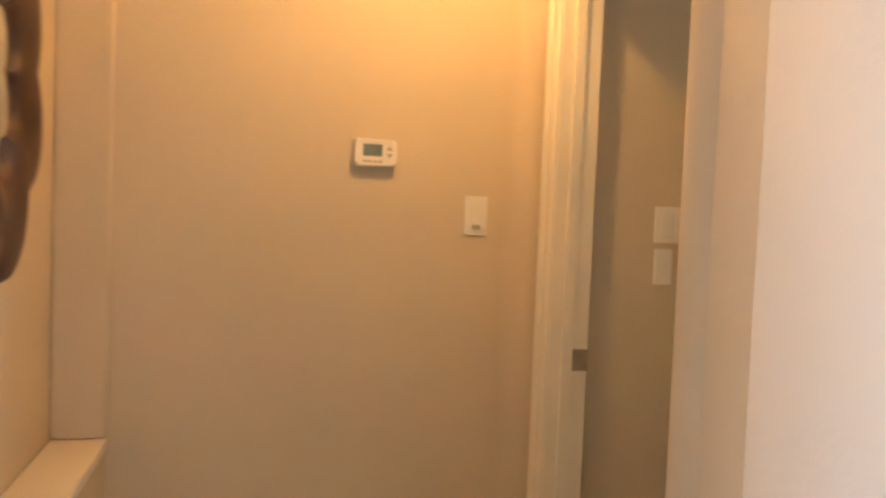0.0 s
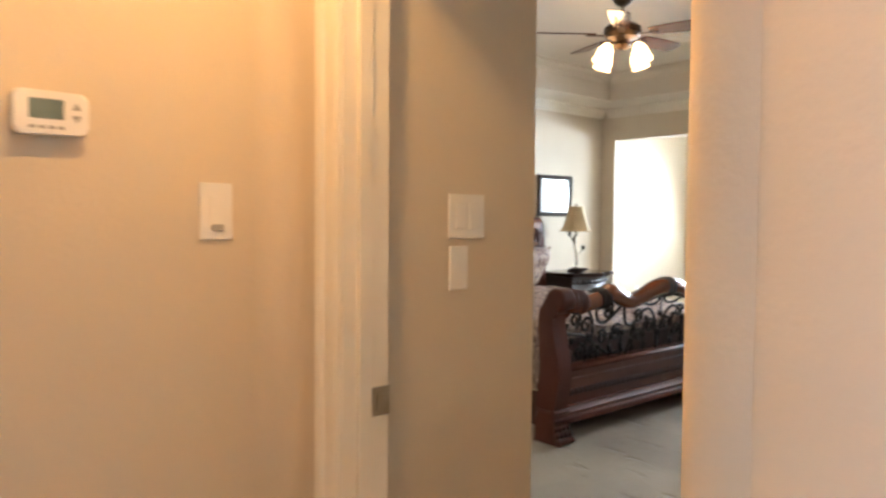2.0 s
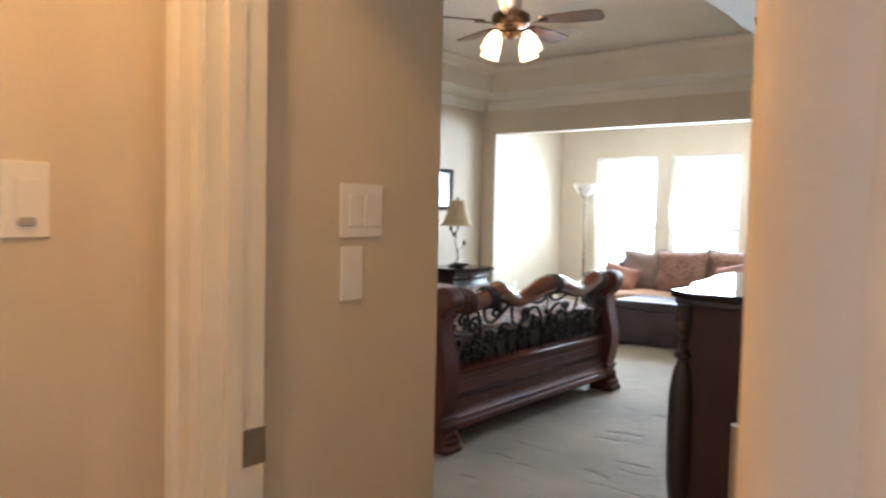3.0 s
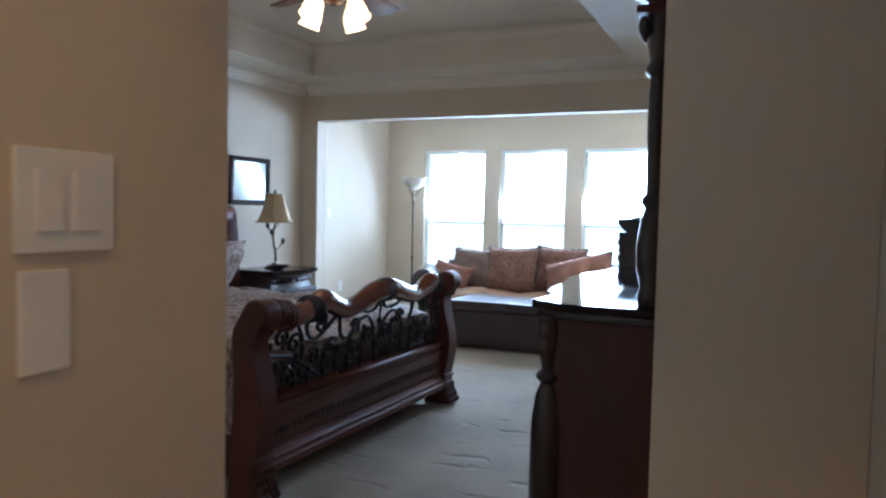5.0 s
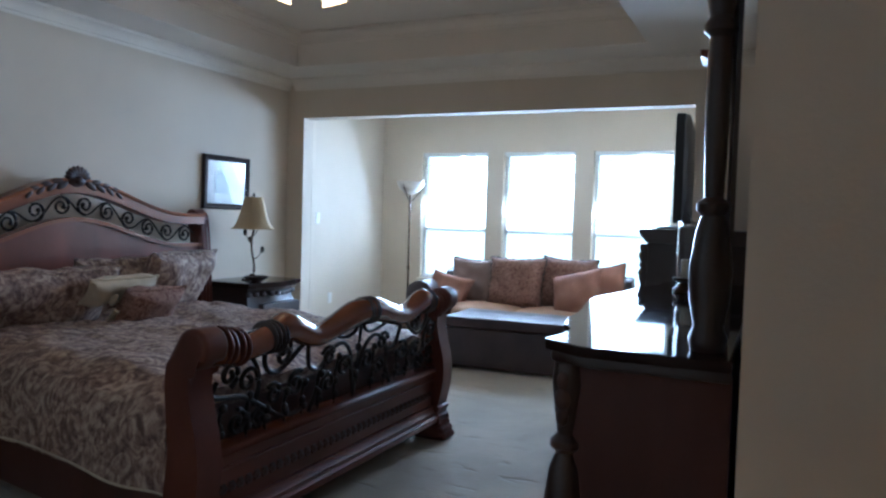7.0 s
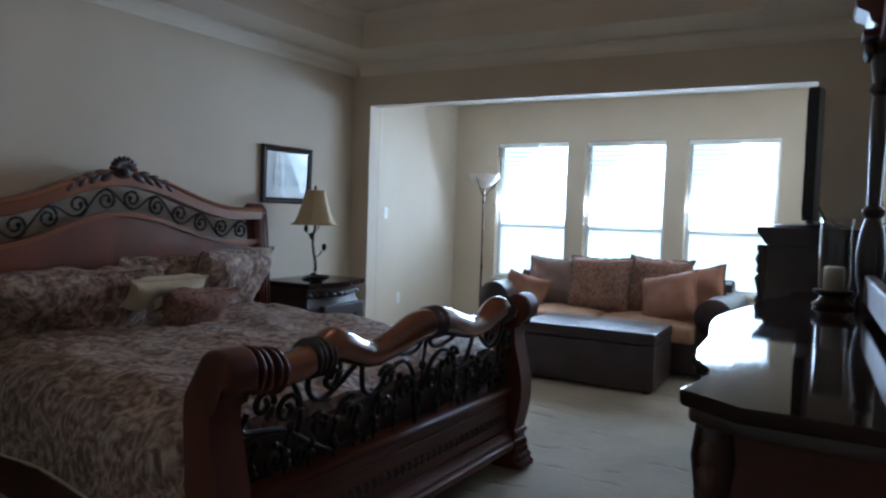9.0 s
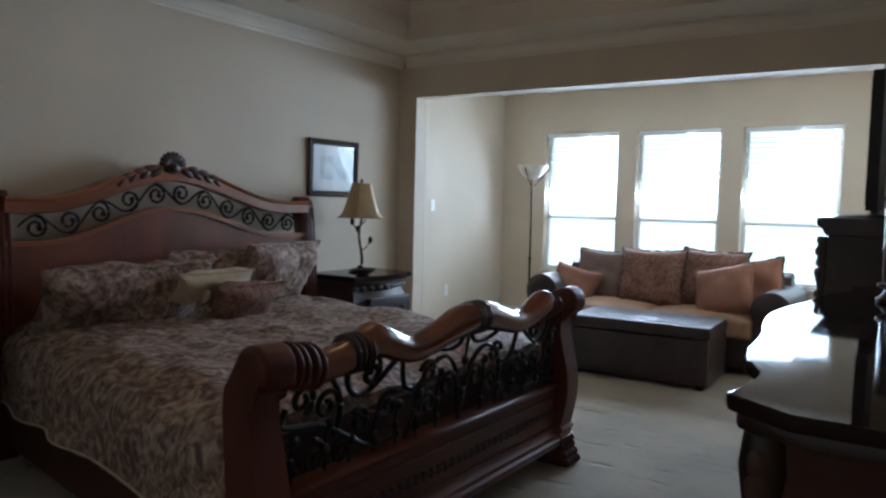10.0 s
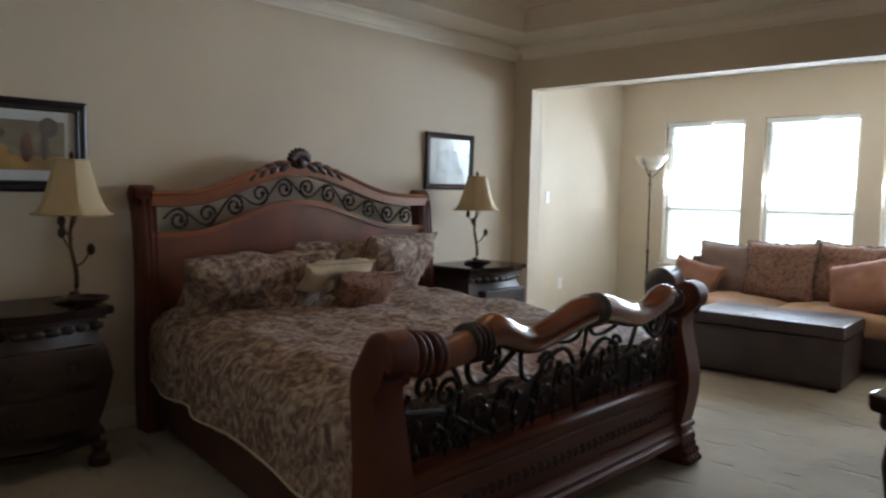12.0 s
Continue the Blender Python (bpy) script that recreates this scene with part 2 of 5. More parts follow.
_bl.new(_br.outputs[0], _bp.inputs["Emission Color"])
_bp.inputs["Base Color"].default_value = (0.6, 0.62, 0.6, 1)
# the backdrop emits light itself, for the overexposed garden behind the lower sashes
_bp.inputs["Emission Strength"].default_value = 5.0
BULBGLASS = glow("lit_tulip_glass", (1.0, 0.62, 0.27), 5.0)
MIRROR, _n, _l, _p = nodes("silvered_mirror")
_p.inputs["Base Color"].default_value = (0.86, 0.88, 0.88, 1)
_p.inputs["Metallic"].default_value, _p.inputs["Roughness"].default_value = 1.0, 0.02


# ---- mesh helpers ----
def link_mesh(name, bm, mat, parent=None, smooth=True):
    bmesh.ops.recalc_face_normals(bm, faces=bm.faces)
    me = bpy.data.meshes.new(name)
    bm.to_mesh(me)
    bm.free()
    if smooth:
        me.set_sharp_from_angle(angle=radians(38))
    for f in me.polygons:
        f.use_smooth = smooth and f.material_index == 0
        f.material_index = 0
    me.materials.append(mat)
    ob = new(name, me)
    if parent:
        ob.parent = parent
    return ob


def part(name, bm, mat, parent, label="", smooth=True):
    ob = link_mesh(name, bm, mat, parent, smooth)
    if label:
        tagged(ob, label)
    return ob


def structure(name, bm, mat, label, category, smooth=False):
    return tagged(link_mesh(name, bm, mat, None, smooth), label, category, "", "structure")


def thing(name, m, label, category, group=""):
    ob = new(name)
    ob.empty_display_size = 0.1
    ob.matrix_world = m
    return tagged(ob, label, category, group)


def box(x0, y0, z0, x1, y1, z1, bevel=0.0, bm=None, seg=2):
    bm2 = bmesh.new()
    bmesh.ops.create_cube(bm2, size=1)
    for v in bm2.verts:
        v.co = Vector(((x0 + x1) / 2 + v.co.x * (x1 - x0), (y0 + y1) / 2 + v.co.y * (y1 - y0), (z0 + z1) / 2 + v.co.z * (z1 - z0)))
    if bevel:
        bmesh.ops.bevel(bm2, geom=bm2.edges[:], offset=bevel, segments=seg, profile=0.6, affect="EDGES")
        for f in sorted(bm2.faces, key=lambda f: -f.calc_area())[:6]:
            f.material_index = 1
    return merge(bm, bm2)


def merge(bm, bm2):
    if bm is None:
        return bm2
    me = bpy.data.meshes.new("tmp")
    bm2.to_mesh(me)
    bm2.free()
    bm.from_mesh(me)
    bpy.data.meshes.remove(me)
    return bm


def prism(poly, axis, a, b, bevel=0.0, bm=None, seg=2):
    """A polygon of (u, v) drawn out along an axis: x -> (y, z), y -> (x, z), z -> (x, y)."""
    bm2 = bmesh.new()
    put = {"x": lambda u, v, w: (w, u, v), "y": lambda u, v, w: (u, w, v), "z": lambda u, v, w: (u, v, w)}[axis]
    lo = [bm2.verts.new(put(u, v, a)) for u, v in poly]
    hi = [bm2.verts.new(put(u, v, b)) for u, v in poly]
    bm2.faces.new(lo).material_index = 1
    bm2.faces.new(list(reversed(hi))).material_index = 1
    for i in range(len(poly)):
        j = (i + 1) % len(poly)
        bm2.faces.new((lo[i], hi[i], hi[j], lo[j]))
    if bevel:
        caps = [e for e in bm2.edges if (e.verts[0] in lo) == (e.verts[1] in lo)]
        bmesh.ops.bevel(bm2, geom=caps, offset=bevel, segments=seg, profile=0.6, affect="EDGES", material=0)
    return merge(bm, bm2)


def strip(lower, upper, axis, a, b, bm=None):
    """A solid band between two curves of (u, v), drawn out along an axis."""
    return prism(list(lower) + list(reversed(upper)), axis, a, b, 0, bm)


def lathe(profile, n=20, at=(0, 0, 0), axis="z", bm=None, waves=0, depth=0.0):
    """A turned form from (radius, height); waves: flutes or petals round it."""
    bm2 = bmesh.new()
    rows = []
    for r, h in profile:
        row = []
        for i in range(n):
            a = 2 * math.pi * i / n
            rr = max(r, 0.0005) * (1 + depth * math.cos(waves * a))
            c = (rr * math.cos(a), rr * math.sin(a), h)
            c = {"z": c, "y": (c[0], c[2], c[1]), "x": (c[2], c[0], c[1])}[axis]
            row.append(bm2.verts.new(Vector(c) + Vector(at)))
        rows.append(row)
    for a, b in zip(rows, rows[1:]):
        for i in range(n):
            j = (i + 1) % n
            bm2.faces.new((a[i], a[j], b[j], b[i]))
    bm2.faces.new(rows[0])
    bm2.faces.new(list(reversed(rows[-1])))
    return merge(bm, bm2)


def tube(points, r, n=7, bm=None, taper=None):
    """A round rod along a path; taper: radius factor at each end."""
    bm2 = bmesh.new()
    pts = [Vector(p) for p in points]
    rows = []
    up = Vector((0, 0, 1))
    for i, p in enumerate(pts):
        d = (pts[min(i + 1, len(pts) - 1)] - pts[max(i - 1, 0)]).normalized()
        s = d.cross(up)
        if s.length < 0.1:
            s = d.cross(Vector((1, 0, 0)))
        s.normalize()
        t = d.cross(s).normalized()
        k = i / max(1, len(pts) - 1)
        rr = r if taper is None else r * (taper[0] + (taper[1] - taper[0]) * k)
        rows.append([bm2.verts.new(p + (s * math.cos(a) + t * math.sin(a)) * rr) for a in [2 * math.pi * q / n for q in range(n)]])
        up = t if abs(d.dot(up)) > 0.95 else up
    for a, b in zip(rows, rows[1:]):
        for i in range(n):
            j = (i + 1) % n
            bm2.faces.new((a[i], a[j], b[j], b[i]))
    bm2.faces.new(rows[0])
    bm2.faces.new(list(reversed(rows[-1])))
    return merge(bm, bm2)


def ball(at, r, bm=None, squash=(1, 1, 1), n=10):
    bm2 = bmesh.new()
    bmesh.ops.create_uvsphere(bm2, u_segments=n, v_segments=max(6, n // 2 + 1), radius=1)
    for v in bm2.verts:
        v.co = Vector((v.co.x * r * squash[0], v.co.y * r * squash[1], v.co.z * r * squash[2])) + Vector(at)
    return merge(bm, bm2)


def smooth_line(knots, steps=8):
    """Catmull-Rom points through a few knots of any dimension."""
    k = [Vector(p) for p in knots]
    k = [k[0] * 2 - k[1]] + k + [k[-1] * 2 - k[-2]]
    out = []
    for i in range(1, len(k) - 2):
        a, b, c, d = k[i - 1:i + 3]
        for j in range(steps):
            t = j / steps
            out.append(0.5 * (2 * b + (c - a) * t + (2 * a - 5 * b + 4 * c - d) * t * t + (3 * b - a - 3 * c + d) * t ** 3))
    return out + [k[-2]]


def spiral(cx, cz, r0, turns, start, n=26, hand=1, shrink=0.18):
    """Points of a scroll in a plane, winding inwards from radius r0."""
    out = []
    for i in range(n + 1):
        k = i / n
        a = start + hand * turns * 2 * math.pi * k
        r = r0 * (1 - (1 - shrink) * k)
        out.append((cx + r * math.cos(a), cz + r * math.sin(a)))
    return out


def pillow(w, h, t, seed=0, n=18, pinch=0.10, wrinkle=0.022):
    """A stuffed cushion standing in the x-z plane, centred, with drawn-out corners and creases."""
    bm = bmesh.new()
    grid = {}
    for side in (1, -1):
        for i in range(n + 1):
            for j in range(n + 1):
                u, v = 2 * i / n - 1, 2 * j / n - 1
                edge = i in (0, n) or j in (0, n)
                if side == -1 and edge:
                    grid[side, i, j] = grid[1, i, j]
                    continue
                x = u * w / 2 * (1 - pinch * (1 - v * v) * abs(u) ** 3)
                z = v * h / 2 * (1 - pinch * (1 - u * u) * abs(v) ** 3)
                full = max(0, (1 - u ** 4) * (1 - v ** 4)) ** 0.5
                y = side * t / 2 * full
                k = noise.noise(Vector((x * 7 + seed, z * 7, seed * 3.1 + side)))
                y += wrinkle * k * full * 1.6
                x += wrinkle * 0.5 * noise.noise(Vector((z * 9, seed, 4)))
                z += wrinkle * 0.7 * noise.noise(Vector((x * 9, seed, 9)))
                grid[side, i, j] = bm.verts.new((x, y, z))
    for side in (1, -1):
        for i in range(n):
            for j in range(n):
                q = [grid[side, i, j], grid[side, i + 1, j], grid[side, i + 1, j + 1], grid[side, i, j + 1]]
                if len(set(q)) == 4:
                    bm.faces.new(q if side == 1 else q[::-1])
    return bm


def piping(w, h, r=0.007, pinch=0.10, ruffle=0.0, seed=0):
    pts = []
    n = 22
    for a, b in (((-1, -1), (1, -1)), ((1, -1), (1, 1)), ((1, 1), (-1, 1)), ((-1, 1), (-1, -1))):
        for k in range(n):
            u, v = a[0] + (b[0] - a[0]) * k / n, a[1] + (b[1] - a[1]) * k / n
            x = u * w / 2 * (1 - pinch * (1 - v * v) * abs(u) ** 3)
            z = v * h / 2 * (1 - pinch * (1 - u * u) * abs(v) ** 3)
            g = 1 + ruffle * math.sin(k * 2.1 + seed)
            pts.append((x * g, 0.004 * math.sin(k * 1.7), z * g))
    return tube(pts + pts[:1], r, 6)


def ring_sweep(x0, y0, x1, y1, profile, inward=1, bm=None):
    """A moulding round a rectangle; profile of (inward distance, height)."""
    bm2 = bmesh.new()
    cs = [(x0, y0, 1, 1), (x1, y0, -1, 1), (x1, y1, -1, -1), (x0, y1, 1, -1)]
    rows = [[bm2.verts.new((x + sx * d * inward, y + sy * d * inward, z)) for d, z in profile] for x, y, sx, sy in cs]
    m = len(profile)
    for i in range(4):
        a, b = rows[i], rows[(i + 1) % 4]
        for k in range(m):
            q = (k + 1) % m
            bm2.faces.new((a[k], b[k], b[q], a[q]))
    return merge(bm, bm2)


# ---- the hall ----
HX = -1.726          # face of the wall that carries the thermostat
DY0, DY1 = 0.80, 0.91  # the two faces of the door's wall
JL, JR = -1.487, -0.645  # jambs
DOOR_TOP = 2.03
HALL_C = 2.44

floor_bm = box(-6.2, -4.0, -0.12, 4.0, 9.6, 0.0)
structure("floor", floor_bm, CARPET, "beige plush carpet with footprints and vacuum marks, their shade painted in", "floor")
structure("wall_hall_west", box(HX - 0.12, -0.62, 0, HX, DY0, HALL_C), WALL, "warm beige painted hall wall with a thermostat", "wall")
bm = box(HX - 0.12, DY0, 0, JL - 0.02, DY1, HALL_C)
bm = box(JL - 0.02, DY0, DOOR_TOP + 0.02, -0.658, DY1, HALL_C, bm=bm)
cove = [(HX, DY0 - 0.08)] + [(HX + 0.08 - 0.08 * math.cos(radians(9 * i)), DY0 - 0.08 + 0.08 * math.sin(radians(9 * i))) for i in range(1, 11)] + [(HX, DY0)]
bm = prism(cove, "z", 0, HALL_C, 0, bm)
structure("wall_door", bm, WALL, "beige painted wall round the bedroom doorway", "wall", True)
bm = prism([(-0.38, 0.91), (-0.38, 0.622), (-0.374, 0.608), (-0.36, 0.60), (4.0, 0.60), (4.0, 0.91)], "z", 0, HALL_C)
structure("wall_hall_corner", bm, DAYWHITE, "painted wall end with daylight whitened into its colour", "wall", True)
bm = box(HX, -0.70, 0, 0.2, -0.57, HALL_C)
structure("wall_hall_south", bm, WALL, "beige painted wall above a low ledge", "wall")
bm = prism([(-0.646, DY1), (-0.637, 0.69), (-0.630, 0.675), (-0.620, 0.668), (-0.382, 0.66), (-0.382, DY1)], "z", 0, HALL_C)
structure("wall_door_right", bm, DAYBEIGE, "beige wall beside the doorway, daylight lightened into its colour", "wall")
structure("wall_hall_far", box(0.08, -4.0, 0, 0.2, -0.702, HALL_C), WALL, "beige painted wall of the room behind", "wall")
bm = box(0.2, -4.0, 0, 4.0, -3.85, 0.75)
bm = box(0.2, -4.0, 2.2, 4.0, -3.85, HALL_C, bm=bm)
bm = box(0.2, -4.0, 0.75, 0.4, -3.85, 2.2, bm=bm)
bm = box(2.0, -4.0, 0.75, 4.0, -3.85, 2.2, bm=bm)
structure("wall_room_south", bm, WALL, "beige painted wall with a window opening", "wall")
structure("wall_room_east", box(3.9, -3.85, 0, 4.0, 0.6, HALL_C), WALL, "beige painted wall of the room behind", "wall")
structure("ceiling_hall", box(HX - 0.12, -4.0, HALL_C, 4.0, DY1, HALL_C + 0.1), CEIL, "cream painted ceiling of the hall", "ceiling")
bm = box(HX, -0.568, 0, -0.55, -0.43, 0.625)
ledge = structure("half_wall_ledge", bm, WALL, "low beige wall carrying a painted ledge", "wall")
structure("ledge_cap", box(HX, -0.568, 0.627, -0.54, -0.42, 0.655, 0.006), TRIM, "cream painted ledge cap", "trim", True)
structure("corner_trim", box(HX + 0.001, -0.5695, 0.657, HX + 0.022, -0.425, HALL_C - 0.002, 0.009), WALL, "beige plaster corner pilaster", "trim", True)


def casing(name, x0, x1, side, face, out):
    """A moulded door casing of stepped profile standing against a wall face."""
    w = x1 - x0
    prof = [(0, 0), (0, 0.012), (0.15, 0.017), (0.25, 0.017), (0.32, 0.011), (0.55, 0.013), (0.68, 0.010), (0.76, 0.019), (0.93, 0.022), (1, 0.018), (1, 0)]
    if side < 0:
        prof = [(1 - u, d) for u, d in prof]
    poly = [(x0 + u * w, face + out * d) for u, d in prof]
    return structure(name, prism(poly, "z", 0, DOOR_TOP + 0.07), TRIM, "cream moulded door casing", "trim")


casing("door_casing_1", JL - 0.088, JL - 0.006, -1, DY0, -1)
bm = box(JL - 0.02, DY0 - 0.006, 0, JL, DY1 + 0.004, DOOR_TOP)
bm = box(JL - 0.02, DY0 - 0.006, DOOR_TOP, -0.66, DY1 + 0.004, DOOR_TOP + 0.02, bm=bm)
bm = box(JL, DY0 + 0.03, 0, JL + 0.012, DY0 + 0.062, DOOR_TOP, bm=bm)
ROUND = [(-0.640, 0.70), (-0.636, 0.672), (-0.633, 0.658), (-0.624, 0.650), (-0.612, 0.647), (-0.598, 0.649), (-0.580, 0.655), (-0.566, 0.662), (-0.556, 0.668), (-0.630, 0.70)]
structure("door_casing_2", prism(ROUND, "z", 0, HALL_C), DAYBEIGE, "cream rounded door casing", "trim", True)
jamb = structure("door_jamb", bm, TRIM, "cream painted door jamb with stop", "door frame")
part("strike_plate", box(JL + 0.001, DY1 - 0.048, 0.876, JL + 0.004, DY1 + 0.006, 0.94, 0.001, box(JL + 0.003, DY1 - 0.03, 0.89, JL + 0.006, DY1 - 0.01, 0.925)),
     NICKEL, jamb, "satin nickel strike plate")


def bedroom_door():
    d = thing("door", pose(-0.705, DY1 + 0.012, 0), "beige painted panel door standing open into the bedroom", "door")
    d["kind"] = "structure"
    bm = box(0.0, 0.0, 0.012, 0.035, 0.80, DOOR_TOP - 0.005, 0.002)
    part("door_leaf", bm, TRIM, d, smooth=False)
    for y0, y1, z0, z1 in ((0.11, 0.36, 0.2, 0.92), (0.44, 0.69, 0.2, 0.92), (0.11, 0.36, 1.06, 1.88), (0.44, 0.69, 1.06, 1.88)):
        part("door_panel", box(-0.006, y0, z0, 0.0, y1, z1, 0.0025), TRIM, d, smooth=False)
    bm = lathe([(0.032, 0), (0.032, 0.006), (0.014, 0.012), (0.012, 0.03), (0.024, 0.038), (0.029, 0.05), (0.024, 0.062), (0.006, 0.067)], 20, (0, 0, 0), "x")
    for v in bm.verts:
        v.co = Vector((-0.0 - v.co.x, v.co.y + 0.745, v.co.z + 0.91))
    part("door_knob", bm, NICKEL, d, "satin nickel round door knob")
    for z in (0.25, 1.05, 1.8):
        part("hinge", lathe([(0.007, z - 0.045), (0.007, z + 0.045)], 10, (0.0, -0.006, 0)), NICKEL, d)
    return d


bedroom_door()


def wall_plate(name, x, y0, y1, z0, z1, label, rockers=1, slot=False):
    t = thing(name, pose(x, (y0 + y1) / 2, (z0 + z1) / 2), label, "light switch" if "switch" in name else "wall plate")
    w, h = y1 - y0, z1 - z0
    part("cover_plate", box(0.0, -w / 2, -h / 2, 0.006, w / 2, h / 2, 0.0025), WHITE, t)
    for k in range(rockers):
        c = (k - (rockers - 1) / 2) * 0.046
        bm = box(0.006, c - 0.0165, -0.033, 0.009, c + 0.0165, 0.033, 0.001)
        part("rocker", bm, WHITE, t)
    if slot:
        part("slider", box(0.006, -0.012, -0.041, 0.013, 0.014, -0.028, 0.002), GREYBTN, t, "grey slider tab")
    return t


wall_plate("light_switch", HX, 0.590, 0.664, 1.257, 1.379, "white dimmer switch on the beige hall wall", 1, True)
wall_plate("light_switch", -1.561, 1.156, 1.279, 1.256, 1.368, "white double rocker switch beside the bedroom door", 2)
wall_plate("wall_plate_blank", -1.561, 1.160, 1.221, 1.127, 1.238, "small white control plate below the double switch", 0)


def thermostat():
    t = thing("thermostat", pose(HX, 0.304, 1.494), "white programmable thermostat with a small grey screen", "thermostat")
    rim = []
    for cy, cz, a0 in ((0.050, 0.026, 0), (-0.052, 0.028, 90), (-0.052, -0.028, 180), (0.050, -0.026, 270)):
        rim += [(cy + 0.012 * math.cos(radians(a0 + 15 * i)), cz + 0.012 * math.sin(radians(a0 + 15 * i))) for i in range(7)]
    bm = prism(rim, "x", 0.0, 0.027, 0.007)
    part("body", bm, WHITE, t)
    part("screen", box(0.026, -0.040, -0.012, 0.0275, 0.018, 0.024, 0.002), LCD, t, "grey liquid crystal screen")
    for k in range(4):
        part("button", box(0.0258, -0.040 + k * 0.016, -0.030, 0.0285, -0.029 + k * 0.016, -0.024, 0.001), GREYBTN, t)
    for z, s in ((0.013, 1), (-0.009, -1)):
        part("arrow_button", prism([(0.032, z - 0.006 * s), (0.048, z - 0.006 * s), (0.040, z + 0.008 * s)], "x", 0.0258, 0.0285), GREYBTN, t)


thermostat()


def wall_hanging():
    """A scalloped carved mirror over the ledge."""
    t = thing("wall_mirror", pose(-1.17, -0.57, 1.56), "carved dark brown scalloped mirror frame on the wall", "mirror")
    n = 96
    bm2 = bmesh.new()
    rows = []
    for i in range(n):
        a = 2 * math.pi * i / n
        lobe = 0.95 + 0.19 * abs(math.sin(a * 4 + 0.5)) ** 0.8
        row = []
        for k in range(9):
            b = math.pi * k / 8
            rr = 0.225 + 0.080 * math.cos(b)
            rr = rr * lobe
            row.append(bm2.verts.new((rr * 1.06 * math.cos(a), 0.004 + 0.032 * math.sin(b), rr * 1.36 * math.sin(a))))
        rows.append(row)
    for i in range(n):
        a, b = rows[i], rows[(i + 1) % n]
        for k in range(8):
            bm2.faces.new((a[k], b[k], b[k + 1], a[k + 1]))
        bm2.faces.new((a[8], b[8], b[0], a[0]))
    part("frame", bm2, CARVED, t, "carved dark brown frame")
    bm = bmesh.new()
    bm.faces.new([bm.verts.new((0.235 * math.cos(2 * math.pi * i / 48), 0.008, 0.285 * math.sin(2 * math.pi * i / 48))) for i in range(48)])
    r = bmesh.ops.extrude_face_region(bm, geom=bm.faces[:])
    for v in [e for e in r["geom"] if isinstance(e, bmesh.types.BMVert)]:
        v.co.y -= 0.005
    part("mirror_glass", bm, MIRROR, t, "silvered mirror glass")


wall_hanging()


def hall_light():
    t = thing("ceiling_light", pose(-1.16, 0.42, HALL_C), "small flush brass ceiling light with glass bowl", "ceiling light")
    part("pan", lathe([(0.13, -0.002), (0.13, -0.03), (0.11, -0.04)], 28), BRONZE, t)


hall_light()

# ---- the bedroom's shell ----
BX = -5.276   # headboard wall
PY = 6.93     # face of the wall over the alcove opening
RX = -1.12    # wall behind the dresser
SOF = 2.555   # soffit
OPX0, OPX1, OPZ = -5.094, -1.648, 2.20
TX0, TX1, TY0, TY1, TZ = -4.82, -1.93, 2.35, 6.43, 2.83
structure("wall_west", box(BX - 0.12, 1.33, 0, BX, PY + 0.14, SOF), WALL, "beige painted wall behind the bed", "wall")
structure("wall_entry_left", box(-1.68, DY1 + 0.002, 0, -1.561, 1.48, SOF), WALL, "beige painted entry wall with switches", "wall")
structure("wall_south", box(BX, 1.33, 0, -1.682, 1.48, SOF), WALL, "beige painted near wall of the bedroom", "wall")
structure("wall_entry_right", box(-0.62, DY1 + 0.002, 0, -0.5, 2.72, SOF), WALL, "beige painted wall behind the open door", "wall")
structure("wall_entry_end", box(RX + 0.002, 2.6, 0, -0.622, 2.72, SOF), WALL, "beige painted end wall of the entry recess", "wall")
structure("wall_east", box(RX, 2.722, 0, RX + 0.12, PY + 0.14, SOF), WALL, "beige painted wall behind the dresser", "wall")
bm = box(BX, PY, 0, OPX0, PY + 0.14, SOF)
bm = box(OPX1, PY, 0, RX, PY + 0.14, SOF, bm=bm)
bm = box(OPX0, PY, OPZ, OPX1, PY + 0.14, SOF, bm=bm)
structure("wall_alcove_opening", bm, WALL, "beige painted wall with a wide opening to the window alcove", "wall")
# ceiling with its tray
bm = box(BX - 0.12, DY1, SOF, TX0, PY + 0.14, SOF + 0.1)
bm = box(TX1, DY1, SOF, -0.5, PY + 0.14, SOF + 0.1, bm=bm)
bm = box(TX0, DY1, SOF, TX1, TY0, SOF + 0.1, bm=bm)
bm = box(TX0, TY1, SOF, TX1, PY + 0.14, SOF + 0.1, bm=bm)
bm = box(TX0 - 0.1, TY0 - 0.1, TZ, TX1 + 0.1, TY1 + 0.1, TZ + 0.1, bm=bm)
bm = box(TX0 - 0.1, TY0 - 0.1, SOF + 0.1, TX0, TY1 + 0.1, TZ, bm=bm)
bm = box(TX1, TY0 - 0.1, SOF + 0.1, TX1 + 0.1, TY1 + 0.1, TZ, bm=bm)
bm = box(TX0, TY0 - 0.1, SOF + 0.1, TX1, TY0, TZ, bm=bm)
bm = box(TX0, TY1, SOF + 0.1, TX1, TY1 + 0.1, TZ, bm=bm)
structure("ceiling", bm, CEIL, "cream painted tray ceiling with a recessed centre", "ceiling")
CROWN = [(0, 0), (0.012, 0.0), (0.016, 0.014), (0.030, 0.022), (0.040, 0.050), (0.066, 0.076), (0.078, 0.080), (0.082, 0.098), (0, 0.098)]
structure("crown_tray", ring_sweep(TX0, TY0, TX1, TY1, [(d, TZ - 0.1 + z) for d, z in CROWN]), CEIL, "cream crown moulding round the tray", "trim", True)
bm = prism([(BX + d, SOF - 0.1 + z) for d, z in CROWN], "y", 1.482, PY - 0.002)
